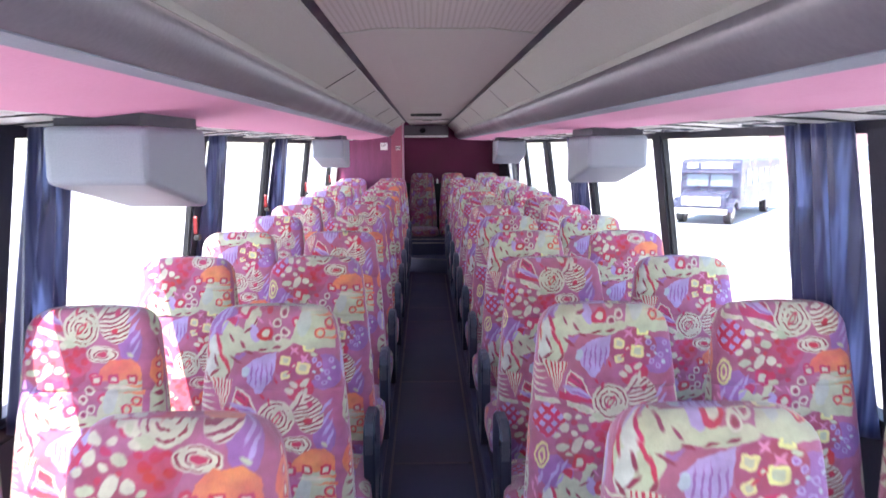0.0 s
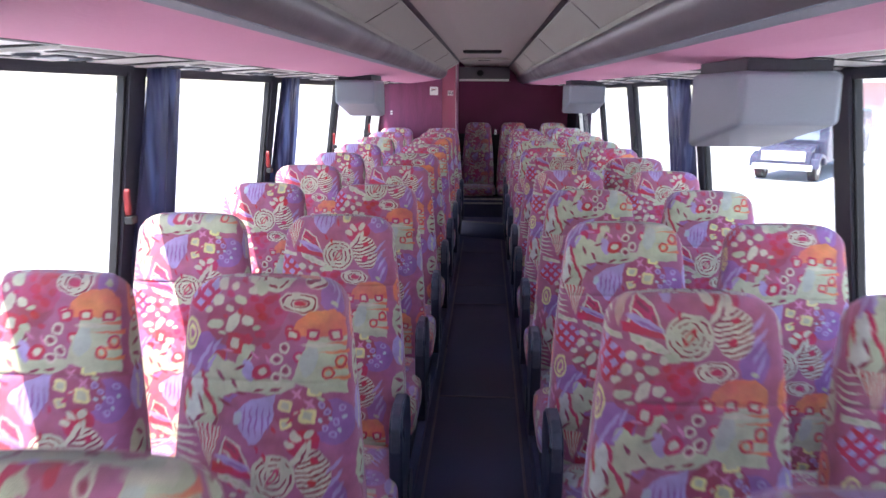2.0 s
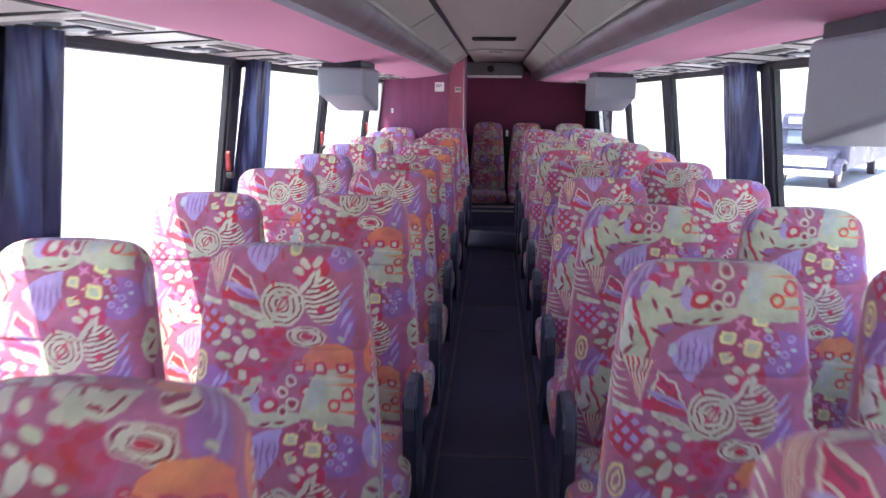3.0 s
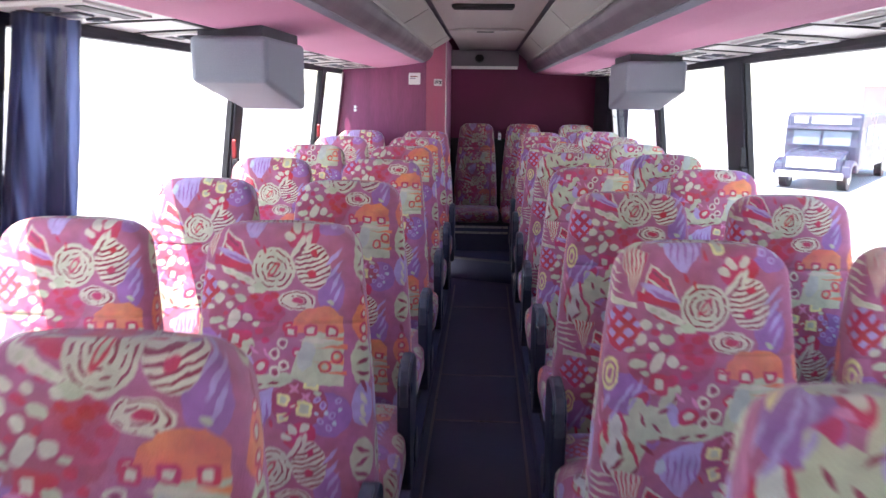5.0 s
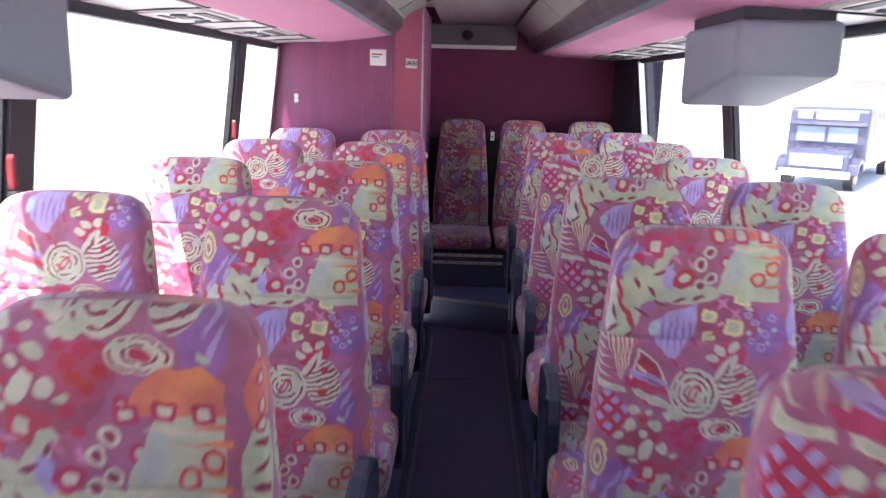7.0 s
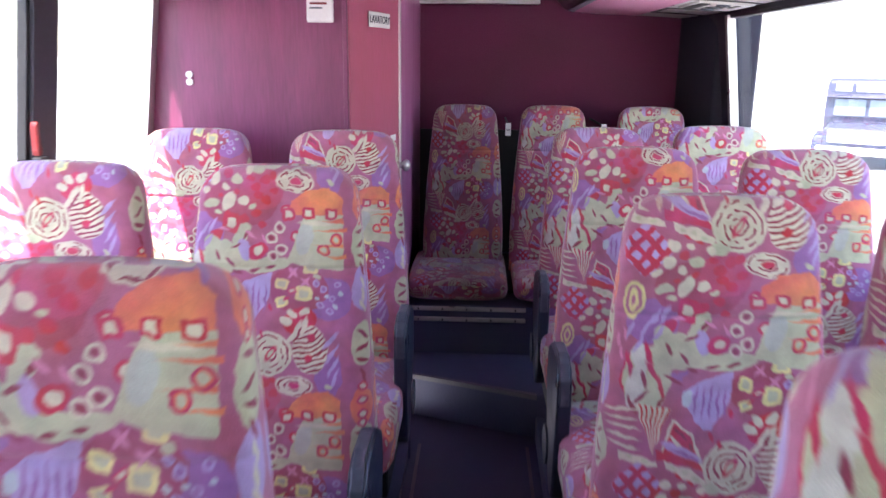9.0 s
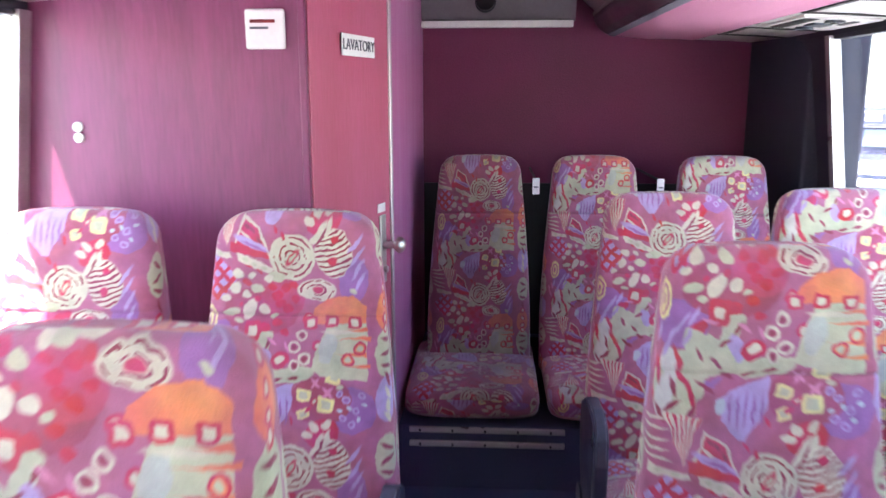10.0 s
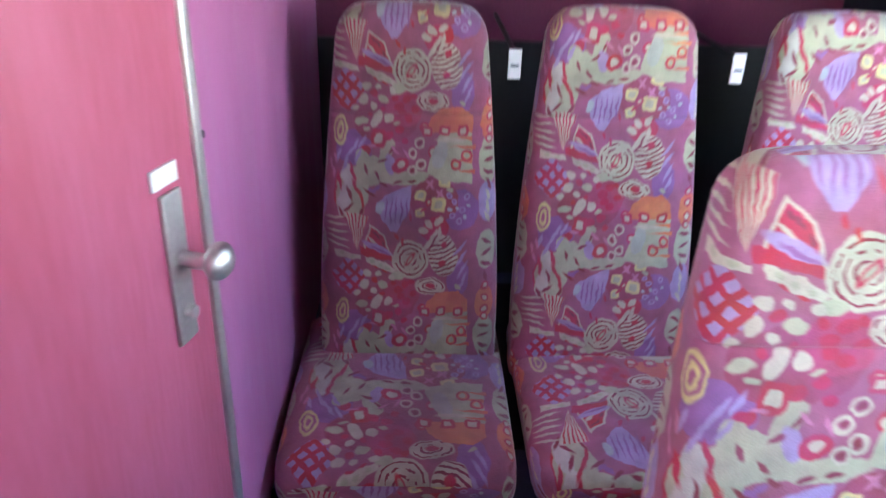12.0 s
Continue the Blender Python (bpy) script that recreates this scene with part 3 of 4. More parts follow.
# luggage racks along both sides
def rack(s, y1):
    ob = empty("luggage_rack", (0, 0, 0))
    tagged(ob, "pink-lined luggage rack with a rounded grey rail", "luggage rack", "racks along both sides")
    drop = 0.0 if s < 0 else 0.022
    tube = [(0.386, 1.786), (0.40, 1.795), (0.46, 1.80), (0.50, 1.76), (0.485, 1.716), (0.462, 1.706), (0.440, 1.711), (0.415, 1.726), (0.396, 1.747), (0.385, 1.768)]

    part("rail", prism([(s * x, z - drop) for x, z in tube], "y", FRONT, y1), GREYRAIL, ob, "rounded grey vinyl rail", True)
    part("bead", prism([(s * 0.380, 1.797 - drop), (s * 0.398, 1.803 - drop), (s * 0.398, 1.788 - drop), (s * 0.380, 1.782 - drop)], "y", FRONT, y1), BEIGE_SIDE, ob)
    part("rail_edge", prism([(s * 0.444, 1.7075 - drop), (s * 0.470, 1.7005 - drop), (s * 0.470, 1.715 - drop), (s * 0.446, 1.716 - drop)], "y", FRONT, y1), HOUSING, ob, "pale grey edge strip under the rail")
    under = [(0.462, 1.703 - drop), (0.60, 1.682 - drop * 0.6), (0.74, 1.666), (0.79, 1.661), (0.80, 1.666), (0.80, 1.70), (0.462, 1.724)]
    part("underside", prism([(s * x, z) for x, z in under], "y", FRONT, y1), PINKPANEL, ob, "pink fabric-lined underside")
    strip = part("service_strip", (prism([(s * 0.802, 1.664), (s * 0.95, 1.658), (s * 1.066, 1.648), (s * 1.066, 1.68), (s * 0.802, 1.685)], "y", FRONT, y1)), OFFWHITE, ob, "off-white enamelled service strip")
    lip = (prism([(s * 0.785, 1.6655), (s * 0.808, 1.6635), (s * 0.808, 1.672), (s * 0.785, 1.672)], "y", FRONT, y1))
    part("lip", lip, METAL, ob, "thin bright edging strip")
    y = -0.25

    def fit(name, x0, x1, y0, y2, drop, mat, bevel=0.002):
        lo, hi = sorted((s * x0, s * x1))
        bm = box(lo, hi, y0, y2, 0, 0.012, bevel)
        for v in bm.verts:
            v.co.z += 1.664 - (abs(v.co.x) - 0.80) * 0.058 - drop
        return part(name, bm, mat, strip)
    k = 0
    while y < y1 - 0.35:
        fit("service_unit", 0.83, 1.045, y, y + 0.34, 0.006, OFFWHITE)
        fit("slot", 0.845, 0.885, y + 0.03, y + 0.31, 0.0085, BLACK)
        fit("slot", 0.985, 1.005, y + 0.05, y + 0.16, 0.0085, BLACK)
        fit("reading_lamp", 0.91, 0.965, y + 0.13, y + 0.21, 0.012, GREYPLASTIC, 0.004)
        for q in (0.06, 0.28):
            lo = 1.664 - 0.14 * 0.058 - 0.006
            part("air_nozzle", disc(0.027, 0.014, pose(s * 0.94, y + q, lo)), GREYPLASTIC, strip)
            part("nozzle_eye", disc(0.012, 0.018, pose(s * 0.94, y + q, lo)), BLACK, strip)
        fit("joint", 0.80, 1.06, y + 0.42, y + 0.432, 0.003, BLACK, 0.001)
        fit("inner_slot", 0.805, 0.822, y + 0.44, y + 0.74, 0.003, BLACK, 0.001)
        fit("joint", 0.80, 1.06, y + 0.72, y + 0.732, 0.003, BLACK, 0.001)
        y += 0.785
        k += 1


rack(-1, LAV)
rack(1, REAR)

# windows and pillars
PILLARS = ((-1, (-1.15, 0.45, 2.02, 3.715, 5.28, 7.02, 8.74)), (1, (-1.15, 0.45, 1.92, 3.70, 5.27, 7.06, 8.61)))


def slab(s, y0, y1, z0, z1, inner, outer):
    """A leaning piece of the window band: inner and outer are offsets from the window line."""
    return prism([(s * (lean(z0) + inner), z0), (s * (lean(z1) + inner), z1), (s * (lean(z1) + outer), z1), (s * (lean(z0) + outer), z0)], "y", y0, y1)


count = 0
for s, ys in PILLARS:
    end = LAV + 0.02 if s < 0 else 10.34
    for i, y in enumerate(ys):
        half = 0.115 if (s > 0 and i == 5) else 0.055
        pil = structure(part("window_pillar", slab(s, y - half, y + half, SILL, HEAD, -0.03, 0.008), DARKTRIM), "black pillar between two coach windows", "pillar")
        for e in (-1, 1):
            part("rubber_seal", slab(s, y + e * half - 0.012, y + e * half + 0.012, SILL, HEAD, -0.018, 0.006), BLACK, pil)
        nxt = ys[i + 1] if i + 1 < len(ys) else end + 0.07
        count += 1
        win = structure(empty("window_%d" % count, (s * 1.13, (y + nxt) / 2, 1.24)), "clear coach window in a black rubber frame", "window")
        inv = Matrix.Translation(win.location).inverted()
        for nm, bm, mt in (("pane", slab(s, y, nxt, SILL, HEAD, 0.010, 0.015), GLASS),
                           ("window_frame_top", slab(s, y, nxt, HEAD - 0.012, HEAD + 0.02, -0.022, 0.02), DARKTRIM),
                           ("window_frame_bottom", slab(s, y, nxt, SILL - 0.01, SILL + 0.03, -0.022, 0.02), DARKTRIM)):
            bmesh.ops.transform(bm, matrix=inv, verts=bm.verts)
            p = part(nm, bm, mt, win)
            if nm == "pane":
                p.visible_shadow = False
    structure(part("window_pillar", slab(s, end, REAR, SILL - 0.02, HEAD, -0.022, 0.008), DARKTRIM), "black end pillar beside the last window", "pillar")
structure(part("window_trim", slab(-1, LAV - 0.05, LAV - 0.004, SILL, HEAD, -0.035, 0.0), METAL), "bright metal strip at the window end", "trim")
structure(part("window_trim", slab(1, 10.30, 10.335, SILL, HEAD, -0.035, 0.0), METAL), "dull metal strip at the end of the last window", "trim")
shield = structure(part("windscreen", box(-1.2, 1.2, FRONT - 0.04, FRONT - 0.03, 0.55, 1.85), GLASS), "clear front windscreen", "window")
shield.visible_shadow = False


# red pull handles on the pillars
def pull(s, y, z, grip=REDPLASTIC, words="red"):
    x = s * (lean(z) - 0.040)
    ob = empty("emergency_handle", (x, y, z))
    tagged(ob, words + " plastic emergency window handle on a black pillar", "handle", "emergency handles")
    part("grip", prism([(-0.006, -0.044), (0.006, -0.044), (0.011, -0.03), (0.006, -0.012), (0.006, 0.022), (0.011, 0.036), (0.0, 0.042), (-0.007, 0.032), (-0.009, -0.03)], "x", -0.009, 0.009, 0.004), grip, ob)
    part("mount", box(-0.006, 0.02, -0.02, 0.02, -0.07, -0.045, 0.004), BLACK, ob)


for y in (1.97, 3.66, 5.225, 6.96, 8.68):
    pull(-1, y, 1.235)
for y in (6.94,):
    pull(1, y, 1.235, BLACK, "black")


# curtains gathered beside the pillars
def curtain(s, y0, y1, seed):
    rnd = random.Random(seed)
    bm = bmesh.new()
    cols, rows, grid = 60, 16, []
    ph, folds = rnd.random() * 6, (y1 - y0) / 0.078
    for back in (0, 1):
        for r in range(rows + 1):
            k = r / rows
            z = 1.645 - k * 0.81
            pinch = 1.0 - 0.10 * math.sin(k * math.pi) + 0.05 * k
            line = []
            for c in range(cols + 1):
                q = c / cols
                a = q * folds * 2 * math.pi + ph + 0.7 * math.sin(k * 2.5 + q * 5)
                y = (y0 + y1) / 2 + (q - 0.5) * (y1 - y0) * pinch + 0.006 * math.cos(a)
                x = lean(z) - 0.075 + 0.034 * math.sin(a) * (0.75 + 0.35 * k) + 0.006 * math.sin(3 * a + k * 4)
                line.append(bm.verts.new((s * (x + 0.005 * back), y, z)))
            grid.append(line)
    for b in (0, rows + 1):
        for r in range(rows):
            for c in range(cols):
                bm.faces.new((grid[b + r][c], grid[b + r][c + 1], grid[b + r + 1][c + 1], grid[b + r + 1][c]))
    for r in range(rows):
        for c in (0, cols):
            bm.faces.new((grid[r][c], grid[r + 1][c], grid[rows + 2 + r][c], grid[rows + 1 + r][c]))
    for c in range(cols):
        for r in (0, rows):
            bm.faces.new((grid[r][c], grid[r][c + 1], grid[rows + 1 + r][c + 1], grid[rows + 1 + r][c]))
    ob = part("curtain", bm, SATIN, None, "", True)
    return tagged(ob, "navy satin curtain gathered beside a window pillar", "curtain", "window curtains")


for k, (s, a, b) in enumerate(((-1, 2.07, 2.27), (-1, 3.73, 3.91), (-1, 5.30, 5.53), (1, 1.99, 2.27), (1, 5.30, 5.64))):
    curtain(s, a, b, k)


# monitor housings under the racks
def monitor(s, y, x0, x1, z=1.655):
    ob = empty("monitor_housing", (s * 0.78, y, z))
    tagged(ob, "blue-grey moulded monitor housing under the luggage rack", "monitor", "monitor housings")
    bm = bmesh.new()
    lo, hi = s * x0 - s * 0.78, s * x1 - s * 0.78
    a = [bm.verts.new(p) for p in ((lo, 0, -0.012), (hi, 0, -0.012), (hi, 0, -0.148), (lo, 0, -0.148))]
    b = [bm.verts.new(p) for p in ((lo, 0.48, -0.012), (hi, 0.48, -0.012), (hi, 0.48, -0.238), (lo, 0.48, -0.238))]
    bm.faces.new(a)
    bm.faces.new(b)
    for i in range(4):
        bm.faces.new((a[i], a[(i + 1) % 4], b[(i + 1) % 4], b[i]))
    bmesh.ops.recalc_face_normals(bm, faces=bm.faces[:])
    bmesh.ops.bevel(bm, geom=bm.edges[:], offset=0.018, segments=4, profile=0.5, affect="EDGES")
    me = part("casing", bm, HOUSING, ob)
    part("screen", box(min(lo, hi) + 0.02, max(lo, hi) - 0.02, 0.478, 0.484, -0.20, -0.035, 0.002), BLACK, ob)
    part("mounting_flange", box(min(lo, hi) + 0.02, max(lo, hi) - 0.02, 0.02, 0.46, -0.022, 0.02, 0.002), DARKTRIM, ob)
    return ob


monitor(-1, 1.905, 0.665, 0.905)
monitor(-1, 5.94, 0.642, 0.878)
monitor(1, 3.38, 0.668, 0.925, 1.645)
monitor(1, 7.21, 0.635, 0.905, 1.648)

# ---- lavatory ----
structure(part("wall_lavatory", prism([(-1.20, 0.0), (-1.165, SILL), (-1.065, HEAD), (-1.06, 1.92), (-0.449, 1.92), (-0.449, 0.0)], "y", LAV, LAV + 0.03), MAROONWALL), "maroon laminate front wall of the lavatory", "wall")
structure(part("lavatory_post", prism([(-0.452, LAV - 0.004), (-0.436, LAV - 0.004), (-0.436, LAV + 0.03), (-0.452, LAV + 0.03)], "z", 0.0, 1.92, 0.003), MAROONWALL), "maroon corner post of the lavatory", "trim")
# this wall's colour carries the window light that falls on it
structure(part("wall_lavatory_side", box(-0.352, -0.322, 9.86, REAR, 0.0, 1.92), LITWALL), "laminate side wall of the lavatory, window light painted in as mauve", "wall")
DOOR_A, DOOR_B = Vector((-0.432, LAV + 0.01, 0)), Vector((-0.316, 9.845, 0))
along = (DOOR_B - DOOR_A)
door_len = along.length
turn = math.degrees(math.atan2(along.y, along.x))
door = structure(new("door_1", mesh_of("door_1", box(0, door_len, 0, 0.03, 0.1, 1.88, 0.003), REDDOOR)), "closed red laminate lavatory door set at a slant", "door")
door.matrix_world = pose(DOOR_A.x, DOOR_A.y, 0, 0, 0, turn)
part("edge_strip", box(door_len - 0.004, door_len + 0.014, -0.006, 0.03, 0.05, 1.9, 0.003), METAL, door, "dull metal strip along the door edge")
plate = part("lock_plate", box(door_len - 0.085, door_len - 0.045, -0.006, 0.0, 0.925, 1.12, 0.003), METAL, door, "tall scratched metal lock plate")
part("knob_neck", disc(0.010, 0.045, pose(door_len - 0.062, -0.022, 1.035, 90)), METAL, plate)
knob = bmesh.new()
bmesh.ops.create_uvsphere(knob, u_segments=20, v_segments=12, radius=0.02, matrix=pose(door_len - 0.055, -0.05, 1.035) @ Matrix.Diagonal((1.25, 0.8, 1.15, 1)))
part("knob", knob, METAL, plate, "polished metal door knob", True)
part("lock_button", disc(0.009, 0.014, pose(door_len - 0.064, -0.009, 0.965, 90)), METAL, plate)
part("lock_label", box(door_len - 0.095, door_len - 0.045, -0.004, 0.0, 1.128, 1.152, 0.001), WHITELABEL, door, "small white lock label")
for z in (0.98, 1.15):
    part("rivet", disc(0.005, 0.004, pose(-0.3205, 9.90, z, 0, 90)), BLACK, bpy.data.objects["wall_lavatory_side"])


def lettering(text, size, mat, m, parent):
    cu = bpy.data.curves.new("lettering", "FONT")
    cu.body, cu.size, cu.align_x, cu.align_y, cu.extrude = text, size, "CENTER", "CENTER", 0.0006
    tmp = new("lettering_curve", cu)
    me = bpy.data.meshes.new_from_object(tmp.evaluated_get(bpy.context.evaluated_depsgraph_get()))
    bpy.data.objects.remove(tmp)
    me.materials.clear()
    me.materials.append(mat)
    ob = new("lettering", me)
    ob.parent = parent
    ob.matrix_basis = m
    return ob


sign = tagged(new("lavatory_sign", mesh_of("lavatory_sign", box(-0.097, 0.097, -0.003, 0.0, -0.026, 0.026, 0.001), WHITELABEL)), "white lavatory sign with dark capital letters on the door", "sign")
sign.matrix_world = pose(*(DOOR_A + along * 0.55 + Vector((0.004, -0.002, 1.566))), 0, 0, turn)
lettering("LAVATORY", 0.037, INK, pose(0, -0.0042, 0, 90), sign)
notice = tagged(part("notice_box", box(-0.565, -0.478, LAV - 0.016, LAV, 1.545, 1.63, 0.006), WHITELABEL), "white notice box on the maroon lavatory wall", "notice")
part("notice_line", box(-0.553, -0.498, LAV - 0.0175, LAV - 0.0155, 1.60, 1.607), REDPLASTIC, notice)
part("notice_line", box(-0.553, -0.513, LAV - 0.0175, LAV - 0.0155, 1.587, 1.592), GREYPLASTIC, notice)
for z in (1.377, 1.353):
    tagged(part("round_sticker", disc(0.0115, 0.006, pose(-0.965, LAV - 0.003, z, 90)), WHITELABEL), "small round white button on the maroon wall", "button", "wall buttons")


# ---- seats ----
def skin(rings, uvs, mat, name):
    """A closed smooth skin over rings of points, with its cloth coordinates."""
    n = len(rings[0])
    verts = [p for r in rings for p in r]
    faces, coords = [], []
    for i in range(len(rings) - 1):
        for j in range(n):
            k = (j + 1) % n
            faces.append((i * n + j, i * n + k, (i + 1) * n + k, (i + 1) * n + j))
            a, b, c, d = uvs[i][j], uvs[i][j + 1], uvs[i + 1][j + 1], uvs[i + 1][j]
            coords.extend((a, b, c, d))
    for i, order in ((0, range(n - 1, -1, -1)), (len(rings) - 1, range(n))):
        faces.append(tuple(i * n + j for j in order))
        coords.extend((rings[i][j][0], rings[i][j][1] - rings[i][j][2]) for j in order)
    me = bpy.data.meshes.new(name)
    me.from_pydata(verts, [], faces)
    layer = me.uv_layers.new(name="cloth")
    layer.data.foreach_set("uv", [c for uv in coords for c in uv])
    me.materials.append(mat)
    me.shade_smooth()
    return me


def superring(hw, hd, n=36, power=5.0):
    out = []
    for j in range(n):
        a = -math.pi / 2 - math.pi + 2 * math.pi * j / n
        c, s = math.cos(a), math.sin(a)
        out.append((hw * math.copysign(abs(c) ** (2 / power), c), hd * math.copysign(abs(s) ** (2 / power), s)))
    return out


def ease(a, b, k):
    k = min(1, max(0, k))
    return a + (b - a) * k * k * (3 - 2 * k)


def backrest_mesh(top=1.196, foot=0.40, lean_by=0.11, fine=1.0):
    rings, uvs = [], []
    steps = [foot + 0.02, foot + 0.03, foot + 0.06] + [foot + 0.06 + (top - 0.12 - foot - 0.06) * k / 18 for k in range(1, 19)]
    steps += [top - 0.2 + q for q in (-0.012, -0.006, -0.003, 0.0, 0.003, 0.006, 0.012)]
    steps = sorted(steps)
    steps += [top - 0.095, top - 0.07, top - 0.05, top - 0.034, top - 0.02, top - 0.010, top - 0.003, top]
    for z in steps:
        k = (z - foot) / (top - foot)
        hw = 0.212 - 0.052 * max(0.0, (k - 0.22) / 0.78) ** 1.5
        over = top - z
        if over < 0.055:
            hw -= 0.050 * (1 - math.sqrt(max(0.0, 1 - (1 - over / 0.055) ** 2)))
        hd = 0.060 - 0.014 * k
        if over < 0.04:
            hd -= 0.026 * (1 - math.sqrt(max(0.0, 1 - (1 - over / 0.04) ** 2)))
        if over == 0:
            hd, hw = hd * 0.8, hw * 0.97
        if z == steps[0]:
            hd, hw = hd * 0.8, hw * 0.92
        seam = 0.006 * math.exp(-((z - (top - 0.2)) / 0.0035) ** 2)
        bulge = 0.012 * math.sin(min(1, max(0, (z - 0.5) / 0.4)) * math.pi)
        mid = -lean_by * (1.2 - z) / 0.75 + 0.045
        ring, uv, run, last = [], [], 0.0, None
        pts = superring(hw, hd)
        lens = [0.0]
        for j in range(1, len(pts) + 1):
            a, b = pts[j - 1], pts[j % len(pts)]
            lens.append(lens[-1] + math.hypot(b[0] - a[0], b[1] - a[1]))
        half = lens[-1] / 2
        for j, (x, y) in enumerate(pts):
            flat = max(0.0, 1 - (abs(x) / hw) ** 4)
            front = -bulge * flat + seam if y < 0 else 0.0
            crown = 0.008 * (1 - (x / 0.14) ** 2) if over < 0.012 and abs(x) < 0.14 else 0.0
            ring.append((x, y + mid + front, z + crown * (1 - over / 0.012)))
        uvs.append([((l - half) * fine, 0.026 + (top - z) * fine) for l in lens])
        rings.append(ring)
    return skin(rings, uvs, CLOTH, "backrest")


def cushion_mesh(width=0.43, depth=0.50, thick=0.15):
    rings, uvs = [], []
    stations = [0.0, 0.012, 0.03, 0.06, 0.12, 0.2, 0.3, 0.38, 0.46, 0.5]
    for q in stations:
        y = -depth + depth * q / 0.5
        soft = math.sqrt(max(0.0, 1 - (1 - min(1, q / 0.06)) ** 2))
        hw, hd = width / 2 * (0.86 + 0.14 * soft), thick / 2 * (0.55 + 0.45 * soft)
        pts = superring(hw, hd, 32, 4.0)
        lens = [0.0]
        for j in range(1, len(pts) + 1):
            a, b = pts[j - 1], pts[j % len(pts)]
            lens.append(lens[-1] + math.hypot(b[0] - a[0], b[1] - a[1]))
        half = lens[-1] / 2
        rings.append([(x, y, -z + 0.012 * math.sin(math.pi * min(1, q / 0.5)) * (1 if z < 0 else 0)) for x, z in pts])
        uvs.append([(l - half, q) for l in lens])
    return skin(rings, uvs, CLOTH, "cushion")


BACK, BENCH_BACK, CUSHION = backrest_mesh(), backrest_mesh(fine=1.12), cushion_mesh()
ARM_OUTLINE = [(-0.345, 0.60), (-0.340, 0.665), (-0.318, 0.695), (-0.27, 0.708), (-0.16, 0.702), (-0.105, 0.672), (-0.09, 0.60), (-0.105, 0.52),
               (-0.15, 0.44), (-0.20, 0.36), (-0.245, 0.315), (-0.29, 0.31), (-0.32, 0.35), (-0.335, 0.46)]
ARM = mesh_of("armrest", prism(ARM_OUTLINE, "x", -0.019, 0.019, 0.008, 3), NAVYPLASTIC)
ARM_CAP = mesh_of("arm_cap", prism([(-0.35, 0.60), (-0.346, 0.668), (-0.321, 0.701), (-0.27, 0.715), (-0.19, 0.711), (-0.19, 0.698), (-0.27, 0.701), (-0.312, 0.688), (-0.332, 0.66), (-0.338, 0.60)], "x", -0.013, 0.013, 0.004), GREYPLASTIC)
PIVOT = mesh_of("pivot_cover", disc(0.055, 0.05, pose(0, -0.16, 0.40, 0, 90)), GREYPLASTIC)
FRAME = mesh_of("seat_frame", box(-0.19, 0.19, -0.48, -0.06, 0.24, 0.33, 0.01), BLACK)
LEG = mesh_of("leg", prism([(-0.42, 0.075), (-0.34, 0.075), (-0.22, 0.25), (-0.32, 0.25)], "x", -0.025, 0.025, 0.006), DARKTRIM)
FOOT = mesh_of("leg", prism([(-0.20, 0.075), (-0.12, 0.075), (-0.12, 0.25), (-0.22, 0.25)], "x", -0.025, 0.025, 0.006), DARKTRIM)


def child(name, me, parent, at=(0, 0, 0), colour=None, label=""):
    ob = new(name, me)
    ob.parent = parent
    ob.location = at
    if colour:
        ob.color = colour
    return tagged(ob, label)


def top_words(at):
    """What the print shows at a seat's top, by where the repeat is cut."""
    for end, words in ((80, "ringed shell motif at top"), (250, "pebble-dotted plum top"), (375, "pale leafy ringed top"), (500, "sage-green leafy top")):
        if at < end:
            return words
    return "lilac-striped top"


def seat(x, y, top, aisle, group, wobble, base=0.0, bench=False, painted_shade=0.0):
    """One seat; aisle: which side its armrest is on (0: none)."""
    ob = empty("passenger_seat", (x, y, base))
    phase, words = (top - 42) % 645, top_words(top)
    kind = "rear bench seat" if bench else ("aisle seat" if aisle else "window seat")
    tagged(ob, "%s patterned %s with %s" % ("shade-painted dark pink" if painted_shade > 0.5 else "pink", kind, words), "seat", group)
    colour = (phase / 645.0, wobble, painted_shade, 1)
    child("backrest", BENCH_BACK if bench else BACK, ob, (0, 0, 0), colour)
    # the cushion takes a stronger share of the painted shade
    child("cushion", CUSHION, ob, (aisle * 0.004, 0.06 if bench else -0.14, 0.435 if bench else 0.45), ((phase / 645.0 + 0.37) % 1, 0.3, min(1.0, painted_shade * 1.25), 1))
    if bench:
        wide = 1.03 if x < 0 else 0.94
        ob.children[-1].scale, ob.children[0].scale = (wide, 1.1, 0.66), (0.90, 1, 1)
        ob.children[-1].location.x = -0.015 if x < 0 else 0.02
    child("seat_frame", FRAME, ob)
    if not bench:
        for k in (-0.13, 0.13):
            child("leg", LEG, ob, (k, 0, 0))
            child("leg", FOOT, ob, (k, 0, 0))
    if aisle:
        arm = child("armrest", ARM, ob, (aisle * 0.212, 0, 0), None, "navy plastic armrest panel")
        child("arm_cap", ARM_CAP, arm, (0, 0, 0), None, "worn slate arm cap")
        child("pivot_cover", PIVOT, ob, (aisle * 0.212, 0, 0), None, "round slate recliner cover")
    ob.rotation_euler = (0, 0, radians((wobble - 0.5) * 1.6))
    return ob


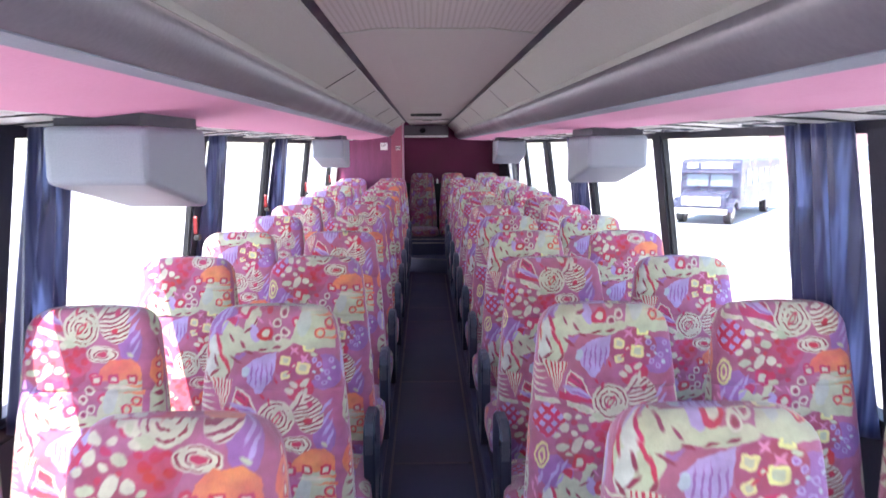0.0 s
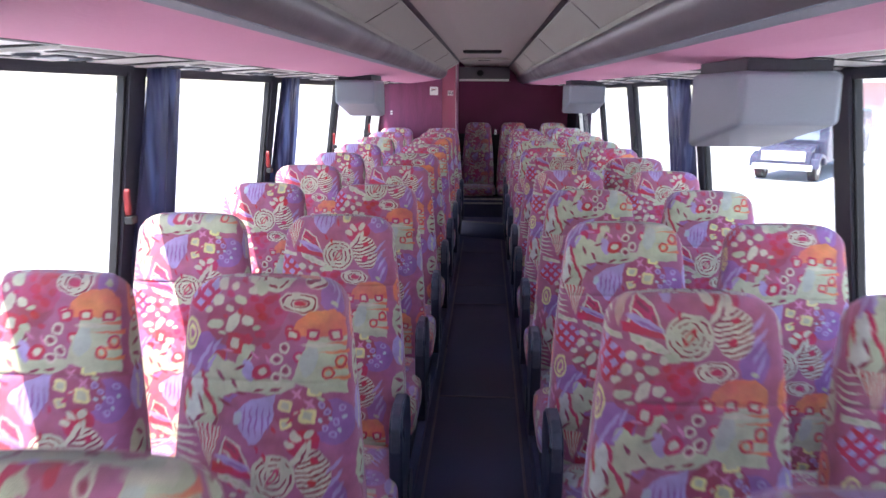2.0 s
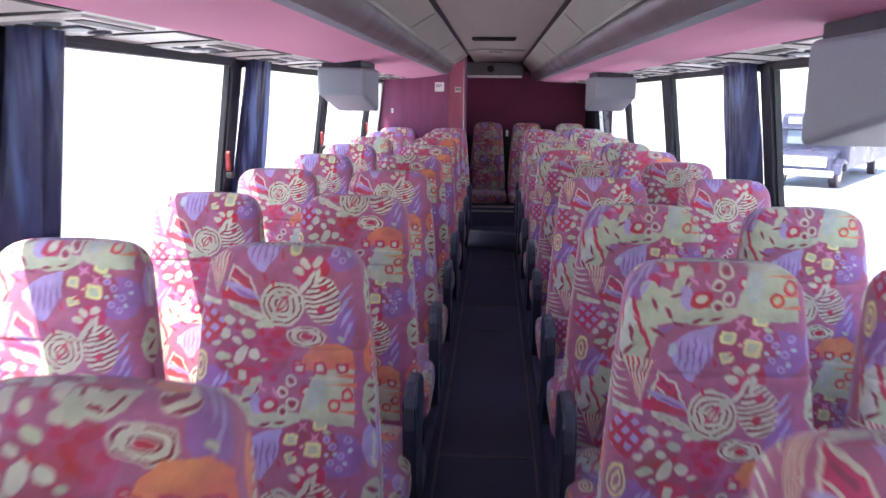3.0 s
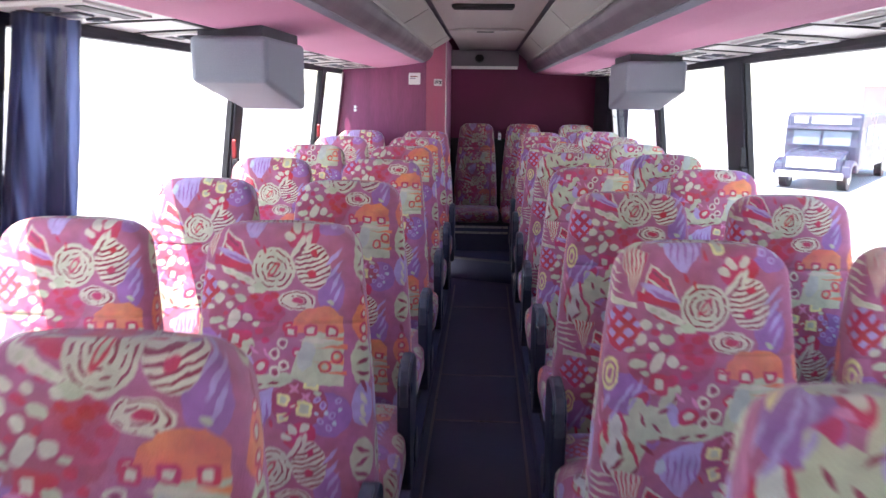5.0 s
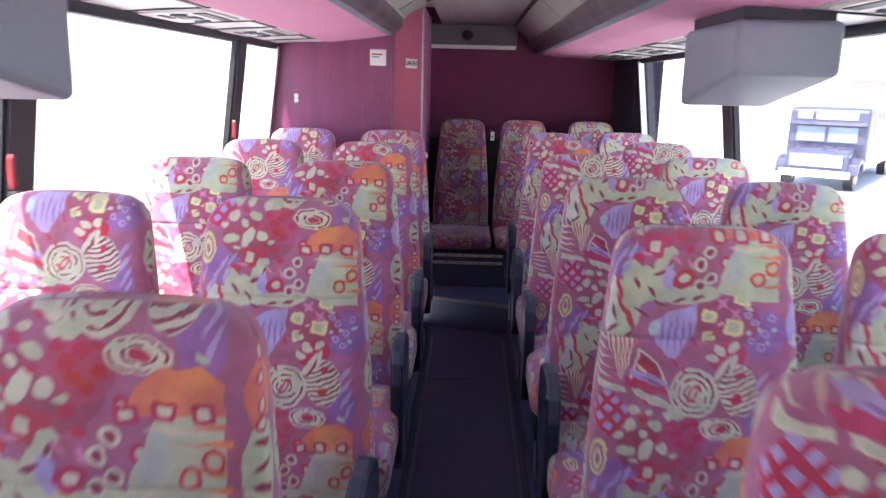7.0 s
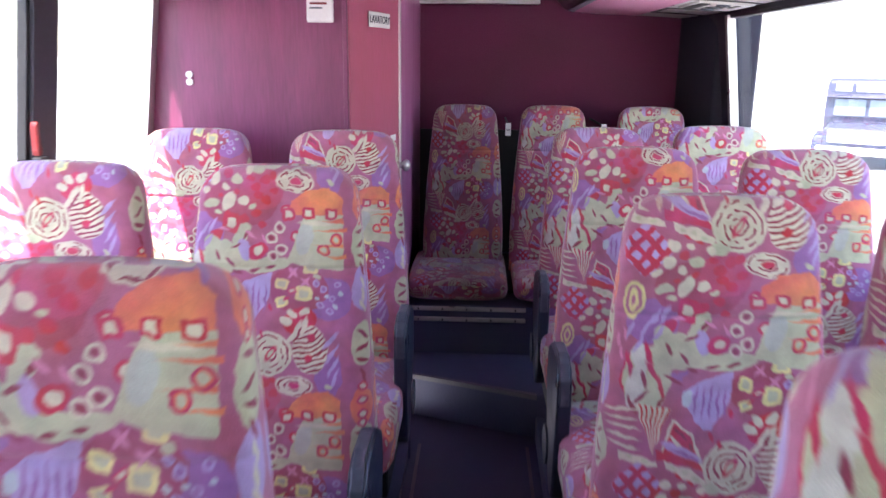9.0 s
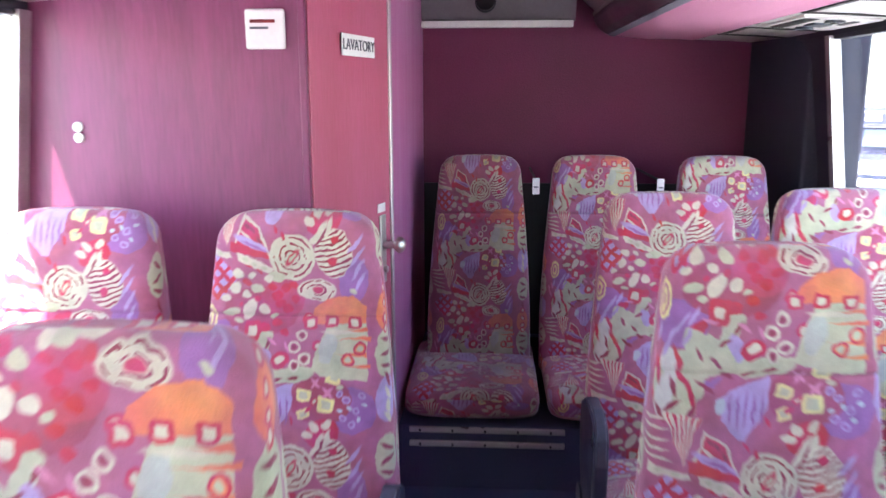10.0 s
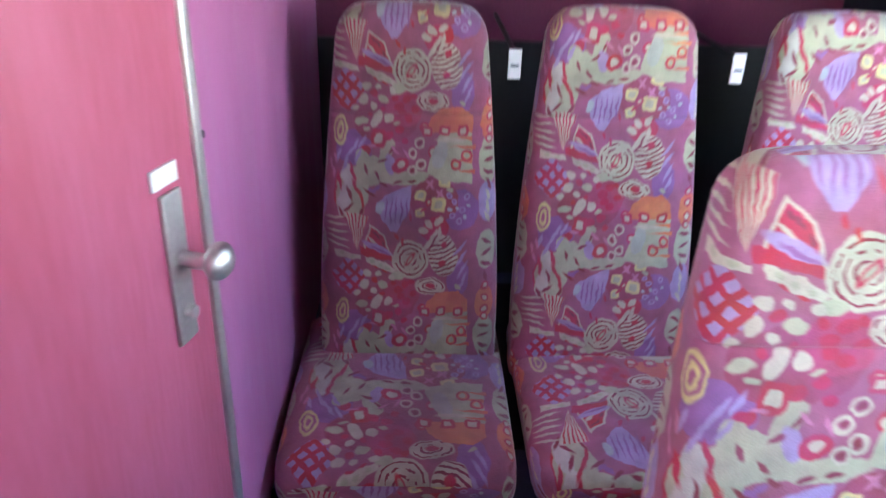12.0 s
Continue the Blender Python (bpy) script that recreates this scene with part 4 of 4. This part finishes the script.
LEFT_AISLE = (634, 178, 230, 165, 142, 625, 105, 593, 155, 340, 140)
LEFT_WINDOW = (530, 590, 340, 543, 535, 622, 546, 420, 200, 50, 300)
RIGHT_AISLE = (590, 190, 50, 415, 300, 50, 590, 350, 340, 5, 400, 430)
RIGHT_WINDOW = (350, 50, 400, 345, 190, 20, 600, 345, 170, 404, 65, 590)
rnd = random.Random(5)
for k in range(11):
    y, lift = 9.195 - 0.793 * k, 0.012 - 0.0025 * k - 0.012 * max(0, k - 8)
    seat(-0.425, y, LEFT_AISLE[k], 1, "coach seats", rnd.random(), lift)
    seat(-0.895, y, LEFT_WINDOW[k], 0, "coach seats", rnd.random(), lift)
for k in range(12):
    y = 9.715 - 0.770 * k
    seat(0.444 if k == 0 else 0.432, y, RIGHT_AISLE[k], -1, "coach seats", rnd.random(), -0.012 if k == 0 else -0.008 * max(0, k - 8))
    seat(0.895, y, RIGHT_WINDOW[k], 0, "coach seats", rnd.random(), -0.008 * max(0, k - 8))
# last value: how much painted-in shade darkens each bench seat
for x, top, painted_shade in ((-0.07, 563, 1.0), (0.345, 275, 0.4), (0.805, 400, 0.3)):
    seat(x, 10.49, top, 0, "rear bench seats", 0.5, 0.024, True, painted_shade)
structure(part("bench_base", box(-0.31, 1.06, 10.2, 10.9, 0.395, 0.41, 0.006), BLACK), "black support under the rear bench seats", "bench base")
for x in (0.135, 0.585):
    belt = tagged(part("belt_tag", box(x - 0.013, x + 0.013, 10.505, 10.51, 1.085, 1.145, 0.002), WHITELABEL), "small white tag hanging between rear seats", "tag")
    part("webbing", box(x - 0.004, x + 0.004, 10.506, REAR - 0.01, 1.133, 1.139), BLACK, belt)
    part("tag_line", box(x - 0.008, x + 0.008, 10.503, 10.5055, 1.11, 1.115), GREYPLASTIC, belt)

# ---- outside ----
ground = structure(part("ground", box(-900, 900, -900, 900, -1.5, -1.3), CONCRETE), "bright pale concrete yard", "ground")


def yard_bus(at, turn):
    ob = empty("parked_bus", (0, 0, 0))
    tagged(ob, "dark blue bonneted bus parked in the bright yard", "bus")
    m = pose(*at, 0, 0, turn)

    def put(name, bm, mat, parent=ob, label=""):
        bmesh.ops.transform(bm, matrix=m, verts=bm.verts)
        return part(name, bm, mat, parent, label)
    body = put("body", prism([(0.0, 0.55), (7.5, 0.55), (7.5, 2.2), (7.3, 2.32), (0.2, 2.34), (0.02, 2.26), (-0.04, 1.9), (-0.1, 1.3)], "y", -1.1, 1.1, 0.1, 3), COACHBLUE)
    put("bonnet", prism([(-1.2, 0.5), (0.1, 0.5), (0.1, 1.22), (-0.6, 1.16), (-1.1, 1.04)], "y", -0.85, 0.85, 0.1, 3), COACHBLUE)
    for s in (-1, 1):
        put("windscreen", prism([(-0.13, 1.34), (-0.075, 1.78), (-0.03, 1.78), (-0.06, 1.34)], "y", s * 0.44 - 0.39, s * 0.44 + 0.39), COACHGLASS)
        put("wing", prism([(-1.15, 0.45), (-1.05, 0.78), (-0.6, 0.95), (-0.1, 0.82), (0.1, 0.55), (-0.08, 0.5), (-0.3, 0.75), (-0.6, 0.82), (-0.88, 0.7), (-0.98, 0.45)], "y", s * 0.97 - 0.14, s * 0.97 + 0.14, 0.03), COACHBLUE)
    put("visor", prism([(-0.22, 1.84), (0.0, 1.94), (0.0, 1.88), (-0.2, 1.81)], "y", -1.05, 1.05, 0.01), COACHBLUE)
    put("destination_board", box(-0.05, 0.1, -0.78, 0.34, 1.99, 2.2, 0.01), CHROME)
    put("number_board", box(-0.05, 0.1, 0.46, 0.86, 2.0, 2.2, 0.01), CHROME)
    put("grille", box(-1.24, -1.17, -0.7, 0.7, 0.68, 1.0, 0.02), CHROME)
    put("bumper", box(-1.35, -1.2, -0.95, 0.95, 0.38, 0.58, 0.04), CHROME)
    for s in (-1, 1):
        put("headlight", disc(0.09, 0.05, pose(-1.25, s * 0.55, 0.84, 0, 90)), METAL)
        for k in range(6):
            put("side_window", box(0.9 + k * 1.05, 1.8 + k * 1.05, s * 1.1 - 0.02, s * 1.1 + 0.02, 1.35, 1.95, 0.01), COACHGLASS)
        for x in (-0.5, 5.6):
            wheel = put("wheel", disc(0.42, 0.25, pose(x, s * 0.85, 0.42, 90)), BLACK)
            put("rim", disc(0.22, 0.27, pose(x, s * 0.85, 0.42, 90)), METAL, wheel)


yard_bus((10.65, 28.63, -1.3), 55)
far = empty("far_building", (0, 0, 0))
tagged(far, "low pink building far across the yard", "building")
part("wall", box(34, 60, 70, 76, -1.3, 2.6), BRICKPINK, far)
part("roof", box(33.5, 60.5, 69.5, 76.5, 2.6, 2.9), CHROME, far)
for k in range(10):
    w = part("window", box(35 + k * 2.5, 36.6 + k * 2.5, 69.95, 70.1, -0.2, 1.6), CHROME, far)
    part("pane", box(35.2 + k * 2.5, 36.4 + k * 2.5, 69.92, 69.96, 0.0, 1.4), COACHGLASS, w)
